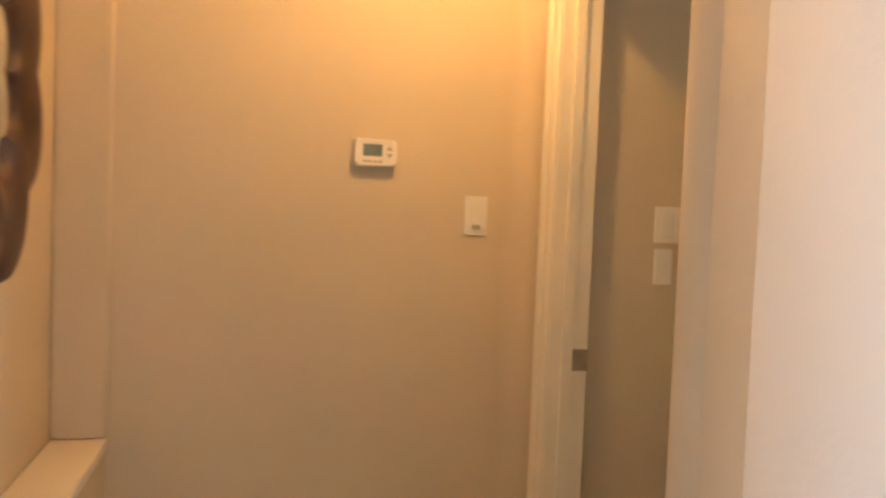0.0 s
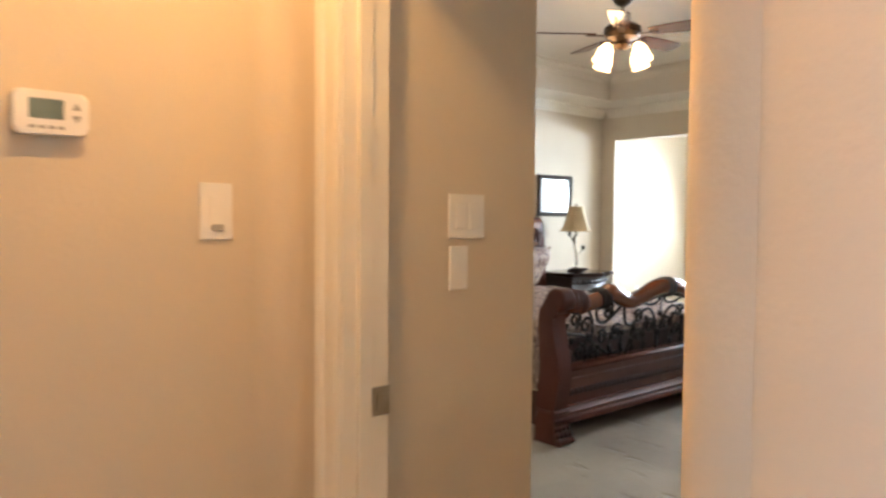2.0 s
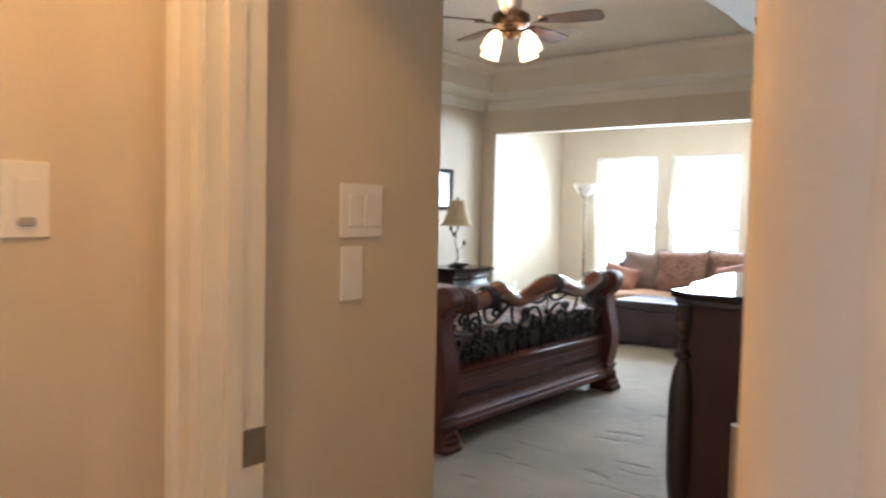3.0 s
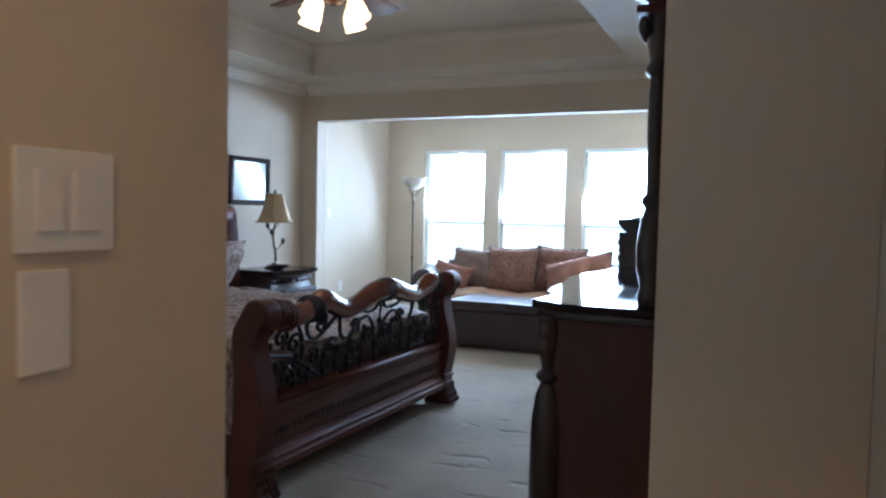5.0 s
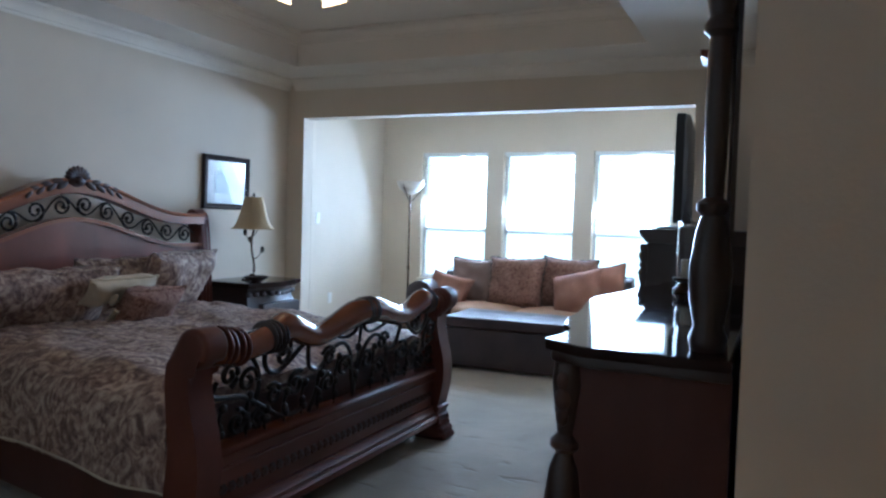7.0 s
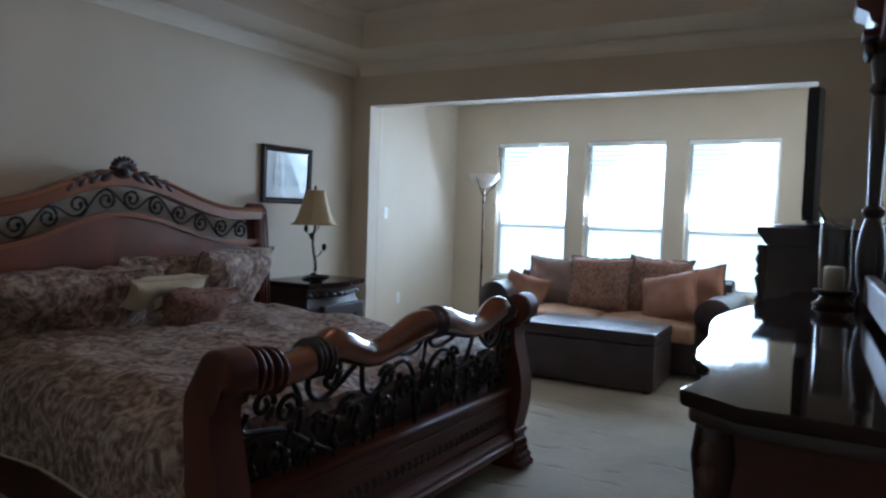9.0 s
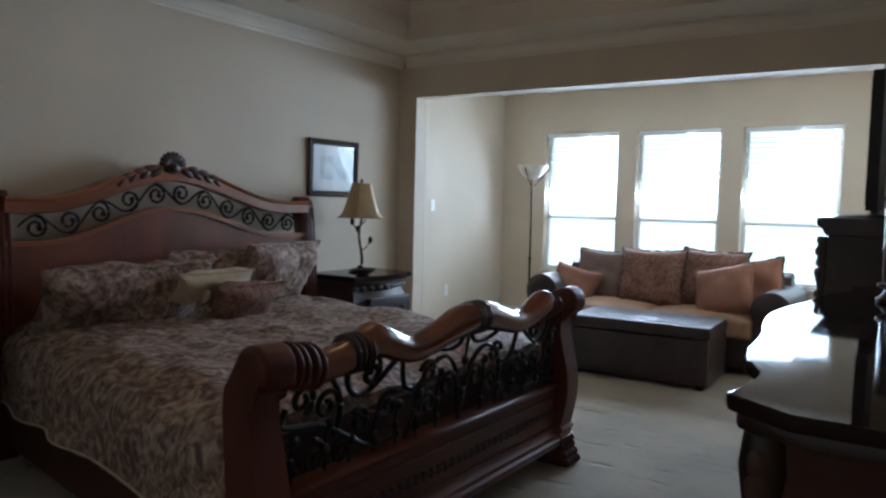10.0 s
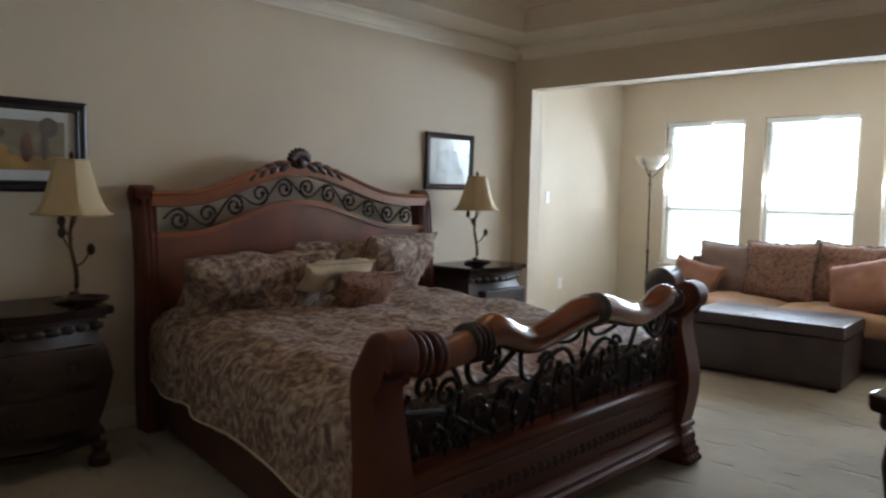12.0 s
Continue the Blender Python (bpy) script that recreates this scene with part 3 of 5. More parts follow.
# lighter paint than the other crowns stands for the window light on it
structure("crown_west", bm, TRIM, "cream crown moulding over the bed wall, lightened for its highlights", "trim", True)
bm = prism([(PY - d, SOF - 0.1 + z) for d, z in CROWN], "x", BX + 0.084, RX - 0.084)
structure("crown_north", bm, CEIL, "cream crown moulding over the alcove opening", "trim", True)
bm = prism([(RX - d, SOF - 0.1 + z) for d, z in CROWN], "y", 2.73, PY - 0.002)
structure("crown_east", bm, CEIL, "cream crown moulding over the dresser wall", "trim", True)
# baseboards
bm = box(BX, 1.482, 0, BX + 0.014, PY, 0.11, 0.004)
structure("baseboard_1", bm, TRIM, "cream painted baseboard", "baseboard", True)
structure("baseboard_2", box(RX - 0.014, 2.73, 0, RX, PY, 0.11, 0.004), TRIM, "cream painted baseboard", "baseboard", True)
structure("baseboard_3", box(BX + 0.015, PY - 0.014, 0, OPX0, PY, 0.11, 0.004), TRIM, "cream painted baseboard", "baseboard", True)

# ---- the window alcove ----
AX0, AX1 = -5.58, -1.45
structure("wall_alcove_west", box(AX0 - 0.12, PY + 0.142, 0, AX0, WIN_Y, SOF), WALL, "cream painted side wall of the alcove", "wall")
structure("wall_alcove_return", box(AX0, PY + 0.142, 0, OPX0, PY + 0.2, SOF), WALL, "cream painted return of the alcove", "wall")
structure("wall_alcove_east", box(AX1, PY + 0.142, 0, AX1 + 0.12, WIN_Y, SOF), WALL, "cream painted side wall of the alcove", "wall")
structure("ceiling_alcove", box(AX0 - 0.12, PY + 0.142, SOF, AX1 + 0.12, WIN_Y + 0.14, SOF + 0.1), CEIL, "cream painted alcove ceiling", "ceiling")
edges = [AX0 - 0.12] + [e for w in WINDOWS for e in w] + [AX1 + 0.12]
bm = None
for a, b in zip(edges[::2], edges[1::2]):
    bm = box(a, WIN_Y, WIN_SILL, b, WIN_Y + 0.14, WIN_TOP, bm=bm)
bm = box(edges[0], WIN_Y, 0, edges[-1], WIN_Y + 0.14, WIN_SILL, bm=bm)
bm = box(edges[0], WIN_Y, WIN_TOP, edges[-1], WIN_Y + 0.14, SOF, bm=bm)
structure("wall_north", bm, WALL, "beige painted window wall of the alcove", "wall")
structure("baseboard_4", box(AX0 + 0.002, PY + 0.21, 0, AX0 + 0.014, WIN_Y, 0.11, 0.004), TRIM, "cream painted baseboard", "baseboard", True)
structure("baseboard_5", box(AX0 + 0.015, WIN_Y - 0.014, 0, AX1, WIN_Y, 0.11, 0.004), TRIM, "cream painted baseboard", "baseboard", True)
structure("ground", box(-400, 9.7, -0.5, 400, 800, -0.3), PLASTER, "pale ground outside the windows", "ground")
structure("backdrop", box(-40, 16.0, -0.3, 34, 16.1, 9), BACKDROP, "glowing backdrop for the hazy bright garden distance outside the windows", "backdrop")


def window(k, a, b):
    t = thing("window_%d" % k, pose((a + b) / 2, WIN_Y, WIN_SILL), "white single-hung window with blinds, bright daylight behind", "window", "alcove windows")
    t["kind"] = "structure"
    w, h = b - a, WIN_TOP - WIN_SILL
    bm = box(-w / 2, 0.07, 0, -w / 2 + 0.04, 0.13, h)
    bm = box(w / 2 - 0.04, 0.07, 0, w / 2, 0.13, h, bm=bm)
    bm = box(-w / 2 + 0.04, 0.07, 0, w / 2 - 0.04, 0.13, 0.045, bm=bm)
    bm = box(-w / 2 + 0.04, 0.07, h - 0.04, w / 2 - 0.04, 0.13, h, bm=bm)
    part("window_frame", bm, WHITE, t, smooth=False)
    part("meeting_rail", box(-w / 2 + 0.04, 0.065, 0.575, w / 2 - 0.04, 0.125, 0.615), WHITE, t, smooth=False)
    for z0, z1 in ((0.045, 0.575), (0.615, h - 0.04)):
        g = part("pane", box(-w / 2 + 0.04, 0.098, z0, w / 2 - 0.04, 0.103, z1), GLASS, t, smooth=False)
        g.visible_shadow = False
    part("window_sill", box(-w / 2 - 0.03, -0.03, -0.025, w / 2 + 0.03, 0.068, -0.001, 0.005), TRIM, t)
    b2 = part("blind", box(-w / 2 + 0.01, 0.005, h - 0.05, w / 2 - 0.01, 0.055, h - 0.004, 0.004), BLIND, t, "white blind headrail")
    me = None
    for i in range(29):
        z = 0.05 + i * 0.049
        if me is None:
            s = part("slat", box(-w / 2 + 0.012, -0.022, -0.0012, w / 2 - 0.012, 0.022, 0.0012), BLIND, b2, smooth=False)
            me = s.data
        else:
            s = new("slat", me)
            s.parent = b2
        s.location, s.rotation_euler = (0, 0.032, z), (radians(-3), 0, 0)
    for x in (-w / 2 + 0.12, w / 2 - 0.12):
        part("ladder_cord", tube([(x, 0.008, 0.03), (x, 0.008, h - 0.05)], 0.0012, 5), BLIND, b2)
    part("bottom_rail", box(-w / 2 + 0.012, 0.01, 0.006, w / 2 - 0.012, 0.054, 0.024, 0.003), BLIND, b2)


for k, (a, b) in enumerate(WINDOWS):
    window(k + 1, a, b)
wall_plate("wall_outlet", AX0, 8.13, 8.20, 0.33, 0.445, "white electrical outlet on the alcove wall", 1)
wall_plate("light_switch", AX0, 7.86, 7.93, 1.22, 1.335, "white single switch on the alcove wall", 1)


# ---- the bed ----
def s_curve(top, lean, foot, depth):
    """Outline of a sleigh post in (x, z), rolling outwards (+x) at its top."""
    front, back = [], []
    for i in range(15):
        k = i / 14
        z = foot + (top - 0.07 - foot) * k
        c = lean * (0.22 * math.sin(math.pi * (k * 1.25 + 0.1)) * (1 - k) + k ** 2.5)
        d = depth * (1 - 0.25 * k + 0.12 * math.sin(k * 6))
        front.append((c + d / 2, z))
        back.append((c - d / 2, z))
    cx, cz, r = front[-1][0] - 0.05, top - 0.068, 0.068
    roll = [(cx + r * math.cos(a), cz + r * math.sin(a)) for a in [radians(-20 + i * 20) for i in range(11)]]
    return front + roll + back[::-1]


def foot_post_curve():
    """Outline of the footboard's post in (x, z): a swelling S that rolls outwards at its top."""
    front = smooth_line([(0.050, 0.17), (0.072, 0.26), (0.090, 0.37), (0.086, 0.48), (0.058, 0.60), (0.040, 0.70), (0.052, 0.785)], 3)
    back = smooth_line([(-0.075, 0.17), (-0.070, 0.30), (-0.052, 0.45), (-0.062, 0.60), (-0.068, 0.72), (-0.055, 0.80)], 3)
    roll = [(0.050 + 0.070 * math.cos(radians(a)), 0.838 + 0.072 * math.sin(radians(a))) for a in range(-40, 150, 15)]
    return [tuple(p) for p in front[:-1]] + roll + [tuple(p) for p in back[::-1]]


def bed():
    t = thing("bed", pose(-2.92, 4.240, 0, 0, 0, -1.0), "king sleigh bed in dark cherry wood with wrought iron scrollwork", "bed")
    W = 1.045
    # footboard posts and paws
    for s in (-1, 1):
        y0, y1 = (W - 0.12, W) if s > 0 else (-W, -W + 0.12)
        post = part("footboard_post", prism(foot_post_curve(), "y", y0, y1, 0.022, None, 4), WOODV, t, "dark carved sleigh post with a rolled top")
        yc = (y0 + y1) / 2
        bm = prism([(-0.09, 0.0), (0.075, 0.0), (0.092, 0.025), (0.085, 0.06), (0.070, 0.09), (0.058, 0.13), (0.066, 0.15), (0.060, 0.17), (0.050, 0.20), (-0.07, 0.20), (-0.075, 0.12)], "y", yc - 0.070, yc + 0.070, 0.018)
        part("foot", bm, WOODV, post, "carved claw foot")
        part("ankle_ring", tube([(0.056, yc - 0.068, 0.188), (0.060, yc, 0.188), (0.056, yc + 0.068, 0.188)], 0.017, 8), WOODV, post)
        part("ankle_ring", tube([(0.062, yc - 0.064, 0.142), (0.066, yc, 0.142), (0.062, yc + 0.064, 0.142)], 0.010, 8), WOODV, post)
        for k in range(4):
            y = yc - 0.054 + k * 0.036
            part("claw", ball((0.092, y, 0.026), 0.023, None, (1.3, 0.74, 1.1)), WOODV, post)
            part("knuckle", ball((0.084, y, 0.062), 0.020, None, (1.1, 0.80, 1.1)), WOODV, post)
            part("toe", ball((0.070, y, 0.094), 0.017, None, (1.1, 0.85, 1.2)), WOODV, post)
        for k in range(4):
            y = s * (W - 0.135 - 0.028 * k - (0.012 if k > 1 else 0))
            part("ring", lathe([(0.056, y - 0.012), (0.071, y - 0.006), (0.074, y), (0.071, y + 0.006), (0.056, y + 0.012)], 20, (0.052, 0, 0.832 - 0.006 * k), "y"), WOODV, post)
    # turned top rail, dipping between its ring clusters
    line = smooth_line([(-1.0, 0.838), (-0.85, 0.800), (-0.64, 0.822), (-0.52, 0.853), (-0.34, 0.795), (-0.20, 0.805), (-0.02, 0.850), (0.10, 0.858), (0.22, 0.848),
                        (0.42, 0.800), (0.54, 0.808), (0.68, 0.853), (0.78, 0.838), (0.90, 0.815), (1.0, 0.835)], 10)
    bm2 = bmesh.new()
    rows = []
    for p in line:
        r = 0.052 + 0.20 * max(0, p.y - 0.80)
        rows.append([bm2.verts.new((0.052 + r * math.cos(a), p.x, p.y + r * math.sin(a))) for a in [2 * math.pi * q / 18 for q in range(18)]])
    for a, b in zip(rows, rows[1:]):
        for i in range(18):
            j = (i + 1) % 18
            bm2.faces.new((a[i], a[j], b[j], b[i]))
    rail = part("footboard_rail", bm2, RAILW, t, "turned serpentine top rail in polished cherry")
    for m, zc in ((-0.62, 0.826), (0.10, 0.857), (0.73, 0.846)):
        for k in (-0.034, -0.012, 0.016, 0.036):
            part("ring", lathe([(0.055, m + k - 0.011), (0.066, m + k - 0.006), (0.069, m + k), (0.066, m + k + 0.006), (0.055, m + k + 0.011)], 20, (0.052, 0, zc), "y"), BLACKW, rail)
    # lower panel with a row of rosettes, and stepped base
    part("footboard_panel", box(-0.045, -W + 0.12, 0.19, 0.02, W - 0.12, 0.405, 0.006), DULLWOOD, t)
    part("panel_cap", prism([(-0.06, 0.405), (0.036, 0.405), (0.043, 0.412), (0.043, 0.424), (0.032, 0.434), (-0.05, 0.434)], "y", -W + 0.12, W - 0.12), DULLWOOD, t)
    part("panel_bead", tube([(0.024, -W + 0.12, 0.355), (0.024, W - 0.12, 0.355)], 0.008, 8), DULLWOOD, t)
    part("footboard_base", prism([(-0.06, 0.10), (0.050, 0.10), (0.066, 0.115), (0.066, 0.140), (0.052, 0.150), (0.052, 0.168), (0.036, 0.185), (0.032, 0.205), (-0.06, 0.205)], "y", -W + 0.12, W - 0.12), DULLWOOD, t)
    me = None
    for k in range(38):
        y = -0.89 + k * 0.048
        if me is None:
            o = part("rosette", lathe([(0.021, 0.0), (0.019, 0.008), (0.010, 0.010), (0.008, 0.014), (0.002, 0.016)], 12, (0, 0, 0), "x", None, 6, 0.12), CARVED, t)
            me = o.data
        else:
            o = new("rosette", me)
            o.parent = t
        o.location = (0.02, y, 0.275)

    # wrought iron scrolls of the footboard
    def depth(z):
        return 0.05 * max(0, (z - 0.44) / 0.40) ** 1.6

    def bar(pts, r=0.009, name="iron_scroll"):
        part(name, tube([(depth(z), y, z) for y, z in pts], r, 7), IRON, t)

    def bead(y, z, q=0.015):
        part("iron_bead", ball((0.006 + depth(z), y, z), q, None, (0.9, 1, 1.15)), IRON, t)

    C0 = 0.08
    for s in (-1, 1):
        def at(pts):
            return [(C0 + s * u if abs(C0 + s * u) < W - 0.10 else math.copysign(W - 0.10, s), z) for u, z in pts]

        def sweep(knots, r=0.010):
            bar(at([tuple(p) for p in smooth_line(knots, 7)]), r)

        # the scroll against the post and the wave that runs from it down to the panel
        bar(at(spiral(0.90, 0.705, 0.052, 1.35, radians(250), 30, -1, 0.25)), 0.0105)
        sweep([(0.965, 0.690), (0.985, 0.640), (0.93, 0.622), (0.80, 0.600), (0.68, 0.535), (0.56, 0.470), (0.46, 0.462), (0.40, 0.480)], 0.0105)
        # hanging hooks beneath the rail and the deep S between the clusters
        sweep([(0.86, 0.775), (0.80, 0.765), (0.74, 0.70), (0.72, 0.62), (0.74, 0.55)], 0.010)
        sweep([(0.70, 0.790), (0.705, 0.73), (0.67, 0.680), (0.61, 0.668), (0.54, 0.700), (0.46, 0.755), (0.38, 0.785)], 0.011)
        bar(at(spiral(0.575, 0.735, 0.045, 1.2, radians(60), 28, -1, 0.28)), 0.0115)
        sweep([(0.575, 0.80), (0.545, 0.77), (0.538, 0.735)], 0.009)
        sweep([(0.42, 0.775), (0.405, 0.70), (0.38, 0.645), (0.32, 0.625), (0.27, 0.650)], 0.010)
        # tall arches that rise from the panel to the middle of the rail
        sweep([(0.36, 0.440), (0.31, 0.53), (0.30, 0.60), (0.24, 0.69), (0.14, 0.72), (0.06, 0.66), (0.03, 0.56), (0.0, 0.45)], 0.010)
        sweep([(0.02, 0.81), (0.05, 0.76), (0.12, 0.745), (0.22, 0.765), (0.30, 0.80)], 0.009)
        bar(at(spiral(0.245, 0.675, 0.050, 1.4, radians(10), 30, 1, 0.2)), 0.0105)
        bar(at(spiral(0.10, 0.600, 0.056, 1.4, radians(200), 30, -1, 0.2)), 0.0105)
        bar(at(spiral(0.225, 0.545, 0.050, 1.4, radians(-30), 30, 1, 0.2)), 0.0100)
        bar(at(spiral(0.47, 0.590, 0.058, 1.4, radians(120), 30, -1, 0.2)), 0.0105)
        bar(at(spiral(0.62, 0.575, 0.048, 1.4, radians(40), 30, 1, 0.2)), 0.0100)
        bar(at(spiral(0.79, 0.665, 0.055, 1.3, radians(190), 30, -1, 0.2)), 0.0100)
        bar(at(spiral(0.83, 0.505, 0.052, 1.4, radians(90), 30, 1, 0.2)), 0.0100)
        bar(at(spiral(0.70, 0.490, 0.044, 1.4, radians(90), 28, -1, 0.2)), 0.0095)
        # berried stems
        for u, z0, z1 in ((0.16, 0.435, 0.66), (0.29, 0.435, 0.60), (0.41, 0.435, 0.585), (0.53, 0.435, 0.57), (0.655, 0.435, 0.52), (0.77, 0.435, 0.60), (0.92, 0.435, 0.58)):
            sweep([(u, z0), (u + 0.012, (z0 + z1) / 2), (u, z1)], 0.0065)
            for k, z in enumerate((z0 + 0.045, (z0 + z1) / 2, z1)):
                bead(C0 + s * min(u + 0.012 * (k == 1), 0.94 - C0 * s), z, 0.0165)
    bar([(C0, 0.434), (C0, 0.81)], 0.010)
    bead(C0, 0.55, 0.020)
    bead(C0, 0.68, 0.018)
    # side rails and mattress
    for s in (-1, 1):
        part("side_rail", prism([(-2.31, s * 0.985 - 0.02 + 0.31), (-0.02, s * 0.985 - 0.02), (-0.02, s * 0.985 + 0.02), (-2.31, s * 0.985 + 0.02 + 0.31)], "z", 0.07, 0.36, 0.006), SIDEWOOD, t)
    # added dark sheet: makes the shade at the mattress end
    part("shade_sheet", box(-0.085, -0.90, 0.20, -0.072, 0.90, 0.575, 0.003), CARVED, t, "dark sheet standing for the shade behind the footboard")
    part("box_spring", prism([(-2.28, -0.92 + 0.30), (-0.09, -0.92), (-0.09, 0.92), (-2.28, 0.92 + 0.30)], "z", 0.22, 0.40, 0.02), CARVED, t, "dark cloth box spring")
    part("mattress", prism([(-2.28, -0.93 + 0.30), (-0.10, -0.93), (-0.10, 0.93), (-2.28, 0.93 + 0.30)], "z", 0.402, 0.60, 0.04), CREAM, t)
    # headboard, a touch towards the window side
    HB = -2.215
    off = 0.32

    def arch(y, lo, hi):
        k = min(1, (0.09 + y) / 0.95 if y > -0.09 else (-0.09 - y) / 0.80)
        return lo + (hi - lo) * (0.5 + 0.5 * math.cos(math.pi * k)) ** 1.15

    ys = [-1.02 + 2.04 * i / 40 for i in range(41)]
    top = [(off + y, arch(y, 1.295, 1.50)) for y in ys]
    railb = [(off + y, arch(y, 1.215, 1.405)) for y in ys]
    ptop = [(off + y, arch(y, 1.045, 1.225)) for y in ys]
    bead = [(off + y, arch(y, 1.072, 1.252)) for y in ys]
    hr = part("headboard_rail", strip(railb, top, "x", HB - 0.05, HB + 0.05), HONEY, t, "honey cherry arched top rail")
    part("rail_moulding", tube([(HB + 0.045, y, z - 0.012) for y, z in top], 0.014, 8), HONEY, hr)
    part("rail_moulding", tube([(HB + 0.04, y, z + 0.004) for y, z in railb], 0.010, 8), WOOD, hr)
    part("headboard_panel", strip([(off - 1.02, 0.3), (off + 1.02, 0.3)], ptop, "x", HB - 0.03, HB + 0.02), PANELW, t, "red-brown veneered arched panel")
    part("panel_moulding", strip(ptop, bead, "x", HB - 0.035, HB + 0.04), HONEY, t)
    mid = lambda y: (arch(y, 1.215, 1.405) + arch(y, 1.072, 1.252)) / 2
    n = 11
    step = 1.88 / n
    vine = [(y, mid(y) + 0.056 * math.sin(math.pi * (y + 0.94) / step)) for y in [-0.94 + 1.88 * i / 154 for i in range(155)]]
    part("iron_vine", tube([(HB + 0.008, off + y, z) for y, z in vine], 0.0062, 6), IRON, t)
    for k in range(n):
        y = -0.94 + step * (k + 0.5)
        flip = -1 if k % 2 else 1
        hand = -flip if y < -0.09 else flip
        pts = spiral(y, mid(y) - 0.004 * flip, 0.060, 1.30, radians(90 * flip), 32, hand, 0.30)
        part("iron_scroll", tube([(HB + 0.012, off + a, b) for a, b in pts], 0.0085, 6, None, (1.1, 0.8)), IRON, t)
        part("iron_bead", ball((HB + 0.014, off + pts[-1][0], pts[-1][1]), 0.014), IRON, t)
    # posts that roll backwards
    for s in (-1, 1):
        poly = [(HB - (x - 0.03), z) for x, z in s_curve(1.32, 0.07, 0.0, 0.12)]
        y0 = off + (0.985 if s > 0 else -1.085)
        post = part("headboard_post", prism(poly, "y", y0, y0 + 0.10, 0.010), WOODV, t, "fluted dark post with a rolled top")
        for k in range(3):
            yy = y0 + 0.025 + 0.03 * k
            part("flute", tube([(HB + 0.085 - 0.05 * u * u, yy, 0.45 + 0.80 * u) for u in [i / 10 for i in range(11)]], 0.009, 6), WOODV, post)
        part("scroll_cap", lathe([(0.04, y0 - 0.012), (0.052, y0 - 0.006), (0.052, y0 + 0.106), (0.04, y0 + 0.112)], 20, (HB - 0.045, 0, 1.275), "y", None), WOODV, post)
    # crest carving: a shell between trailing leaves
    cy, cz = off - 0.09, 1.492
    crest = part("crest", ball((HB + 0.040, cy, cz), 0.062, None, (0.5, 1.25, 0.85), 16), CARVED, t, "dark carved shell crest with trailing leaves")
    for k in range(9):
        a = radians(8 + k * 20.5)
        bm = ball((0, 0, 0), 0.044, None, (0.40, 0.85, 0.36), 12)
        bmesh.ops.transform(bm, matrix=Matrix.Translation((HB + 0.058, cy + 0.058 * math.cos(a), cz + 0.004 + 0.044 * math.sin(a))) @ Matrix.Rotation(a, 4, "X"), verts=bm.verts)
        part("shell_lobe", bm, CARVED, crest)
    part("shell_knot", ball((HB + 0.075, cy, cz - 0.012), 0.026, None, (0.7, 1.2, 1.0), 12), CARVED, crest)
    for s in (-1, 1):
        for k in range(7):
            u = k / 6
            y = -0.09 + s * (0.10 + 0.22 * u)
            slope = math.atan2(arch(y + 0.02, 1.295, 1.50) - arch(y - 0.02, 1.295, 1.50), 0.04)
            bm = ball((0, 0, 0), 0.040 - 0.014 * u, None, (0.30, 1.20, 0.50), 12)
            lift = -0.012 if k % 2 else -0.040
            bmesh.ops.transform(bm, matrix=Matrix.Translation((HB + 0.052, off + y, arch(y, 1.295, 1.50) + lift)) @ Matrix.Rotation(slope + s * (0.22 if k % 2 else -0.40), 4, "X"), verts=bm.verts)
            part("carved_leaf", bm, CARVED, crest)
    return t


bed()


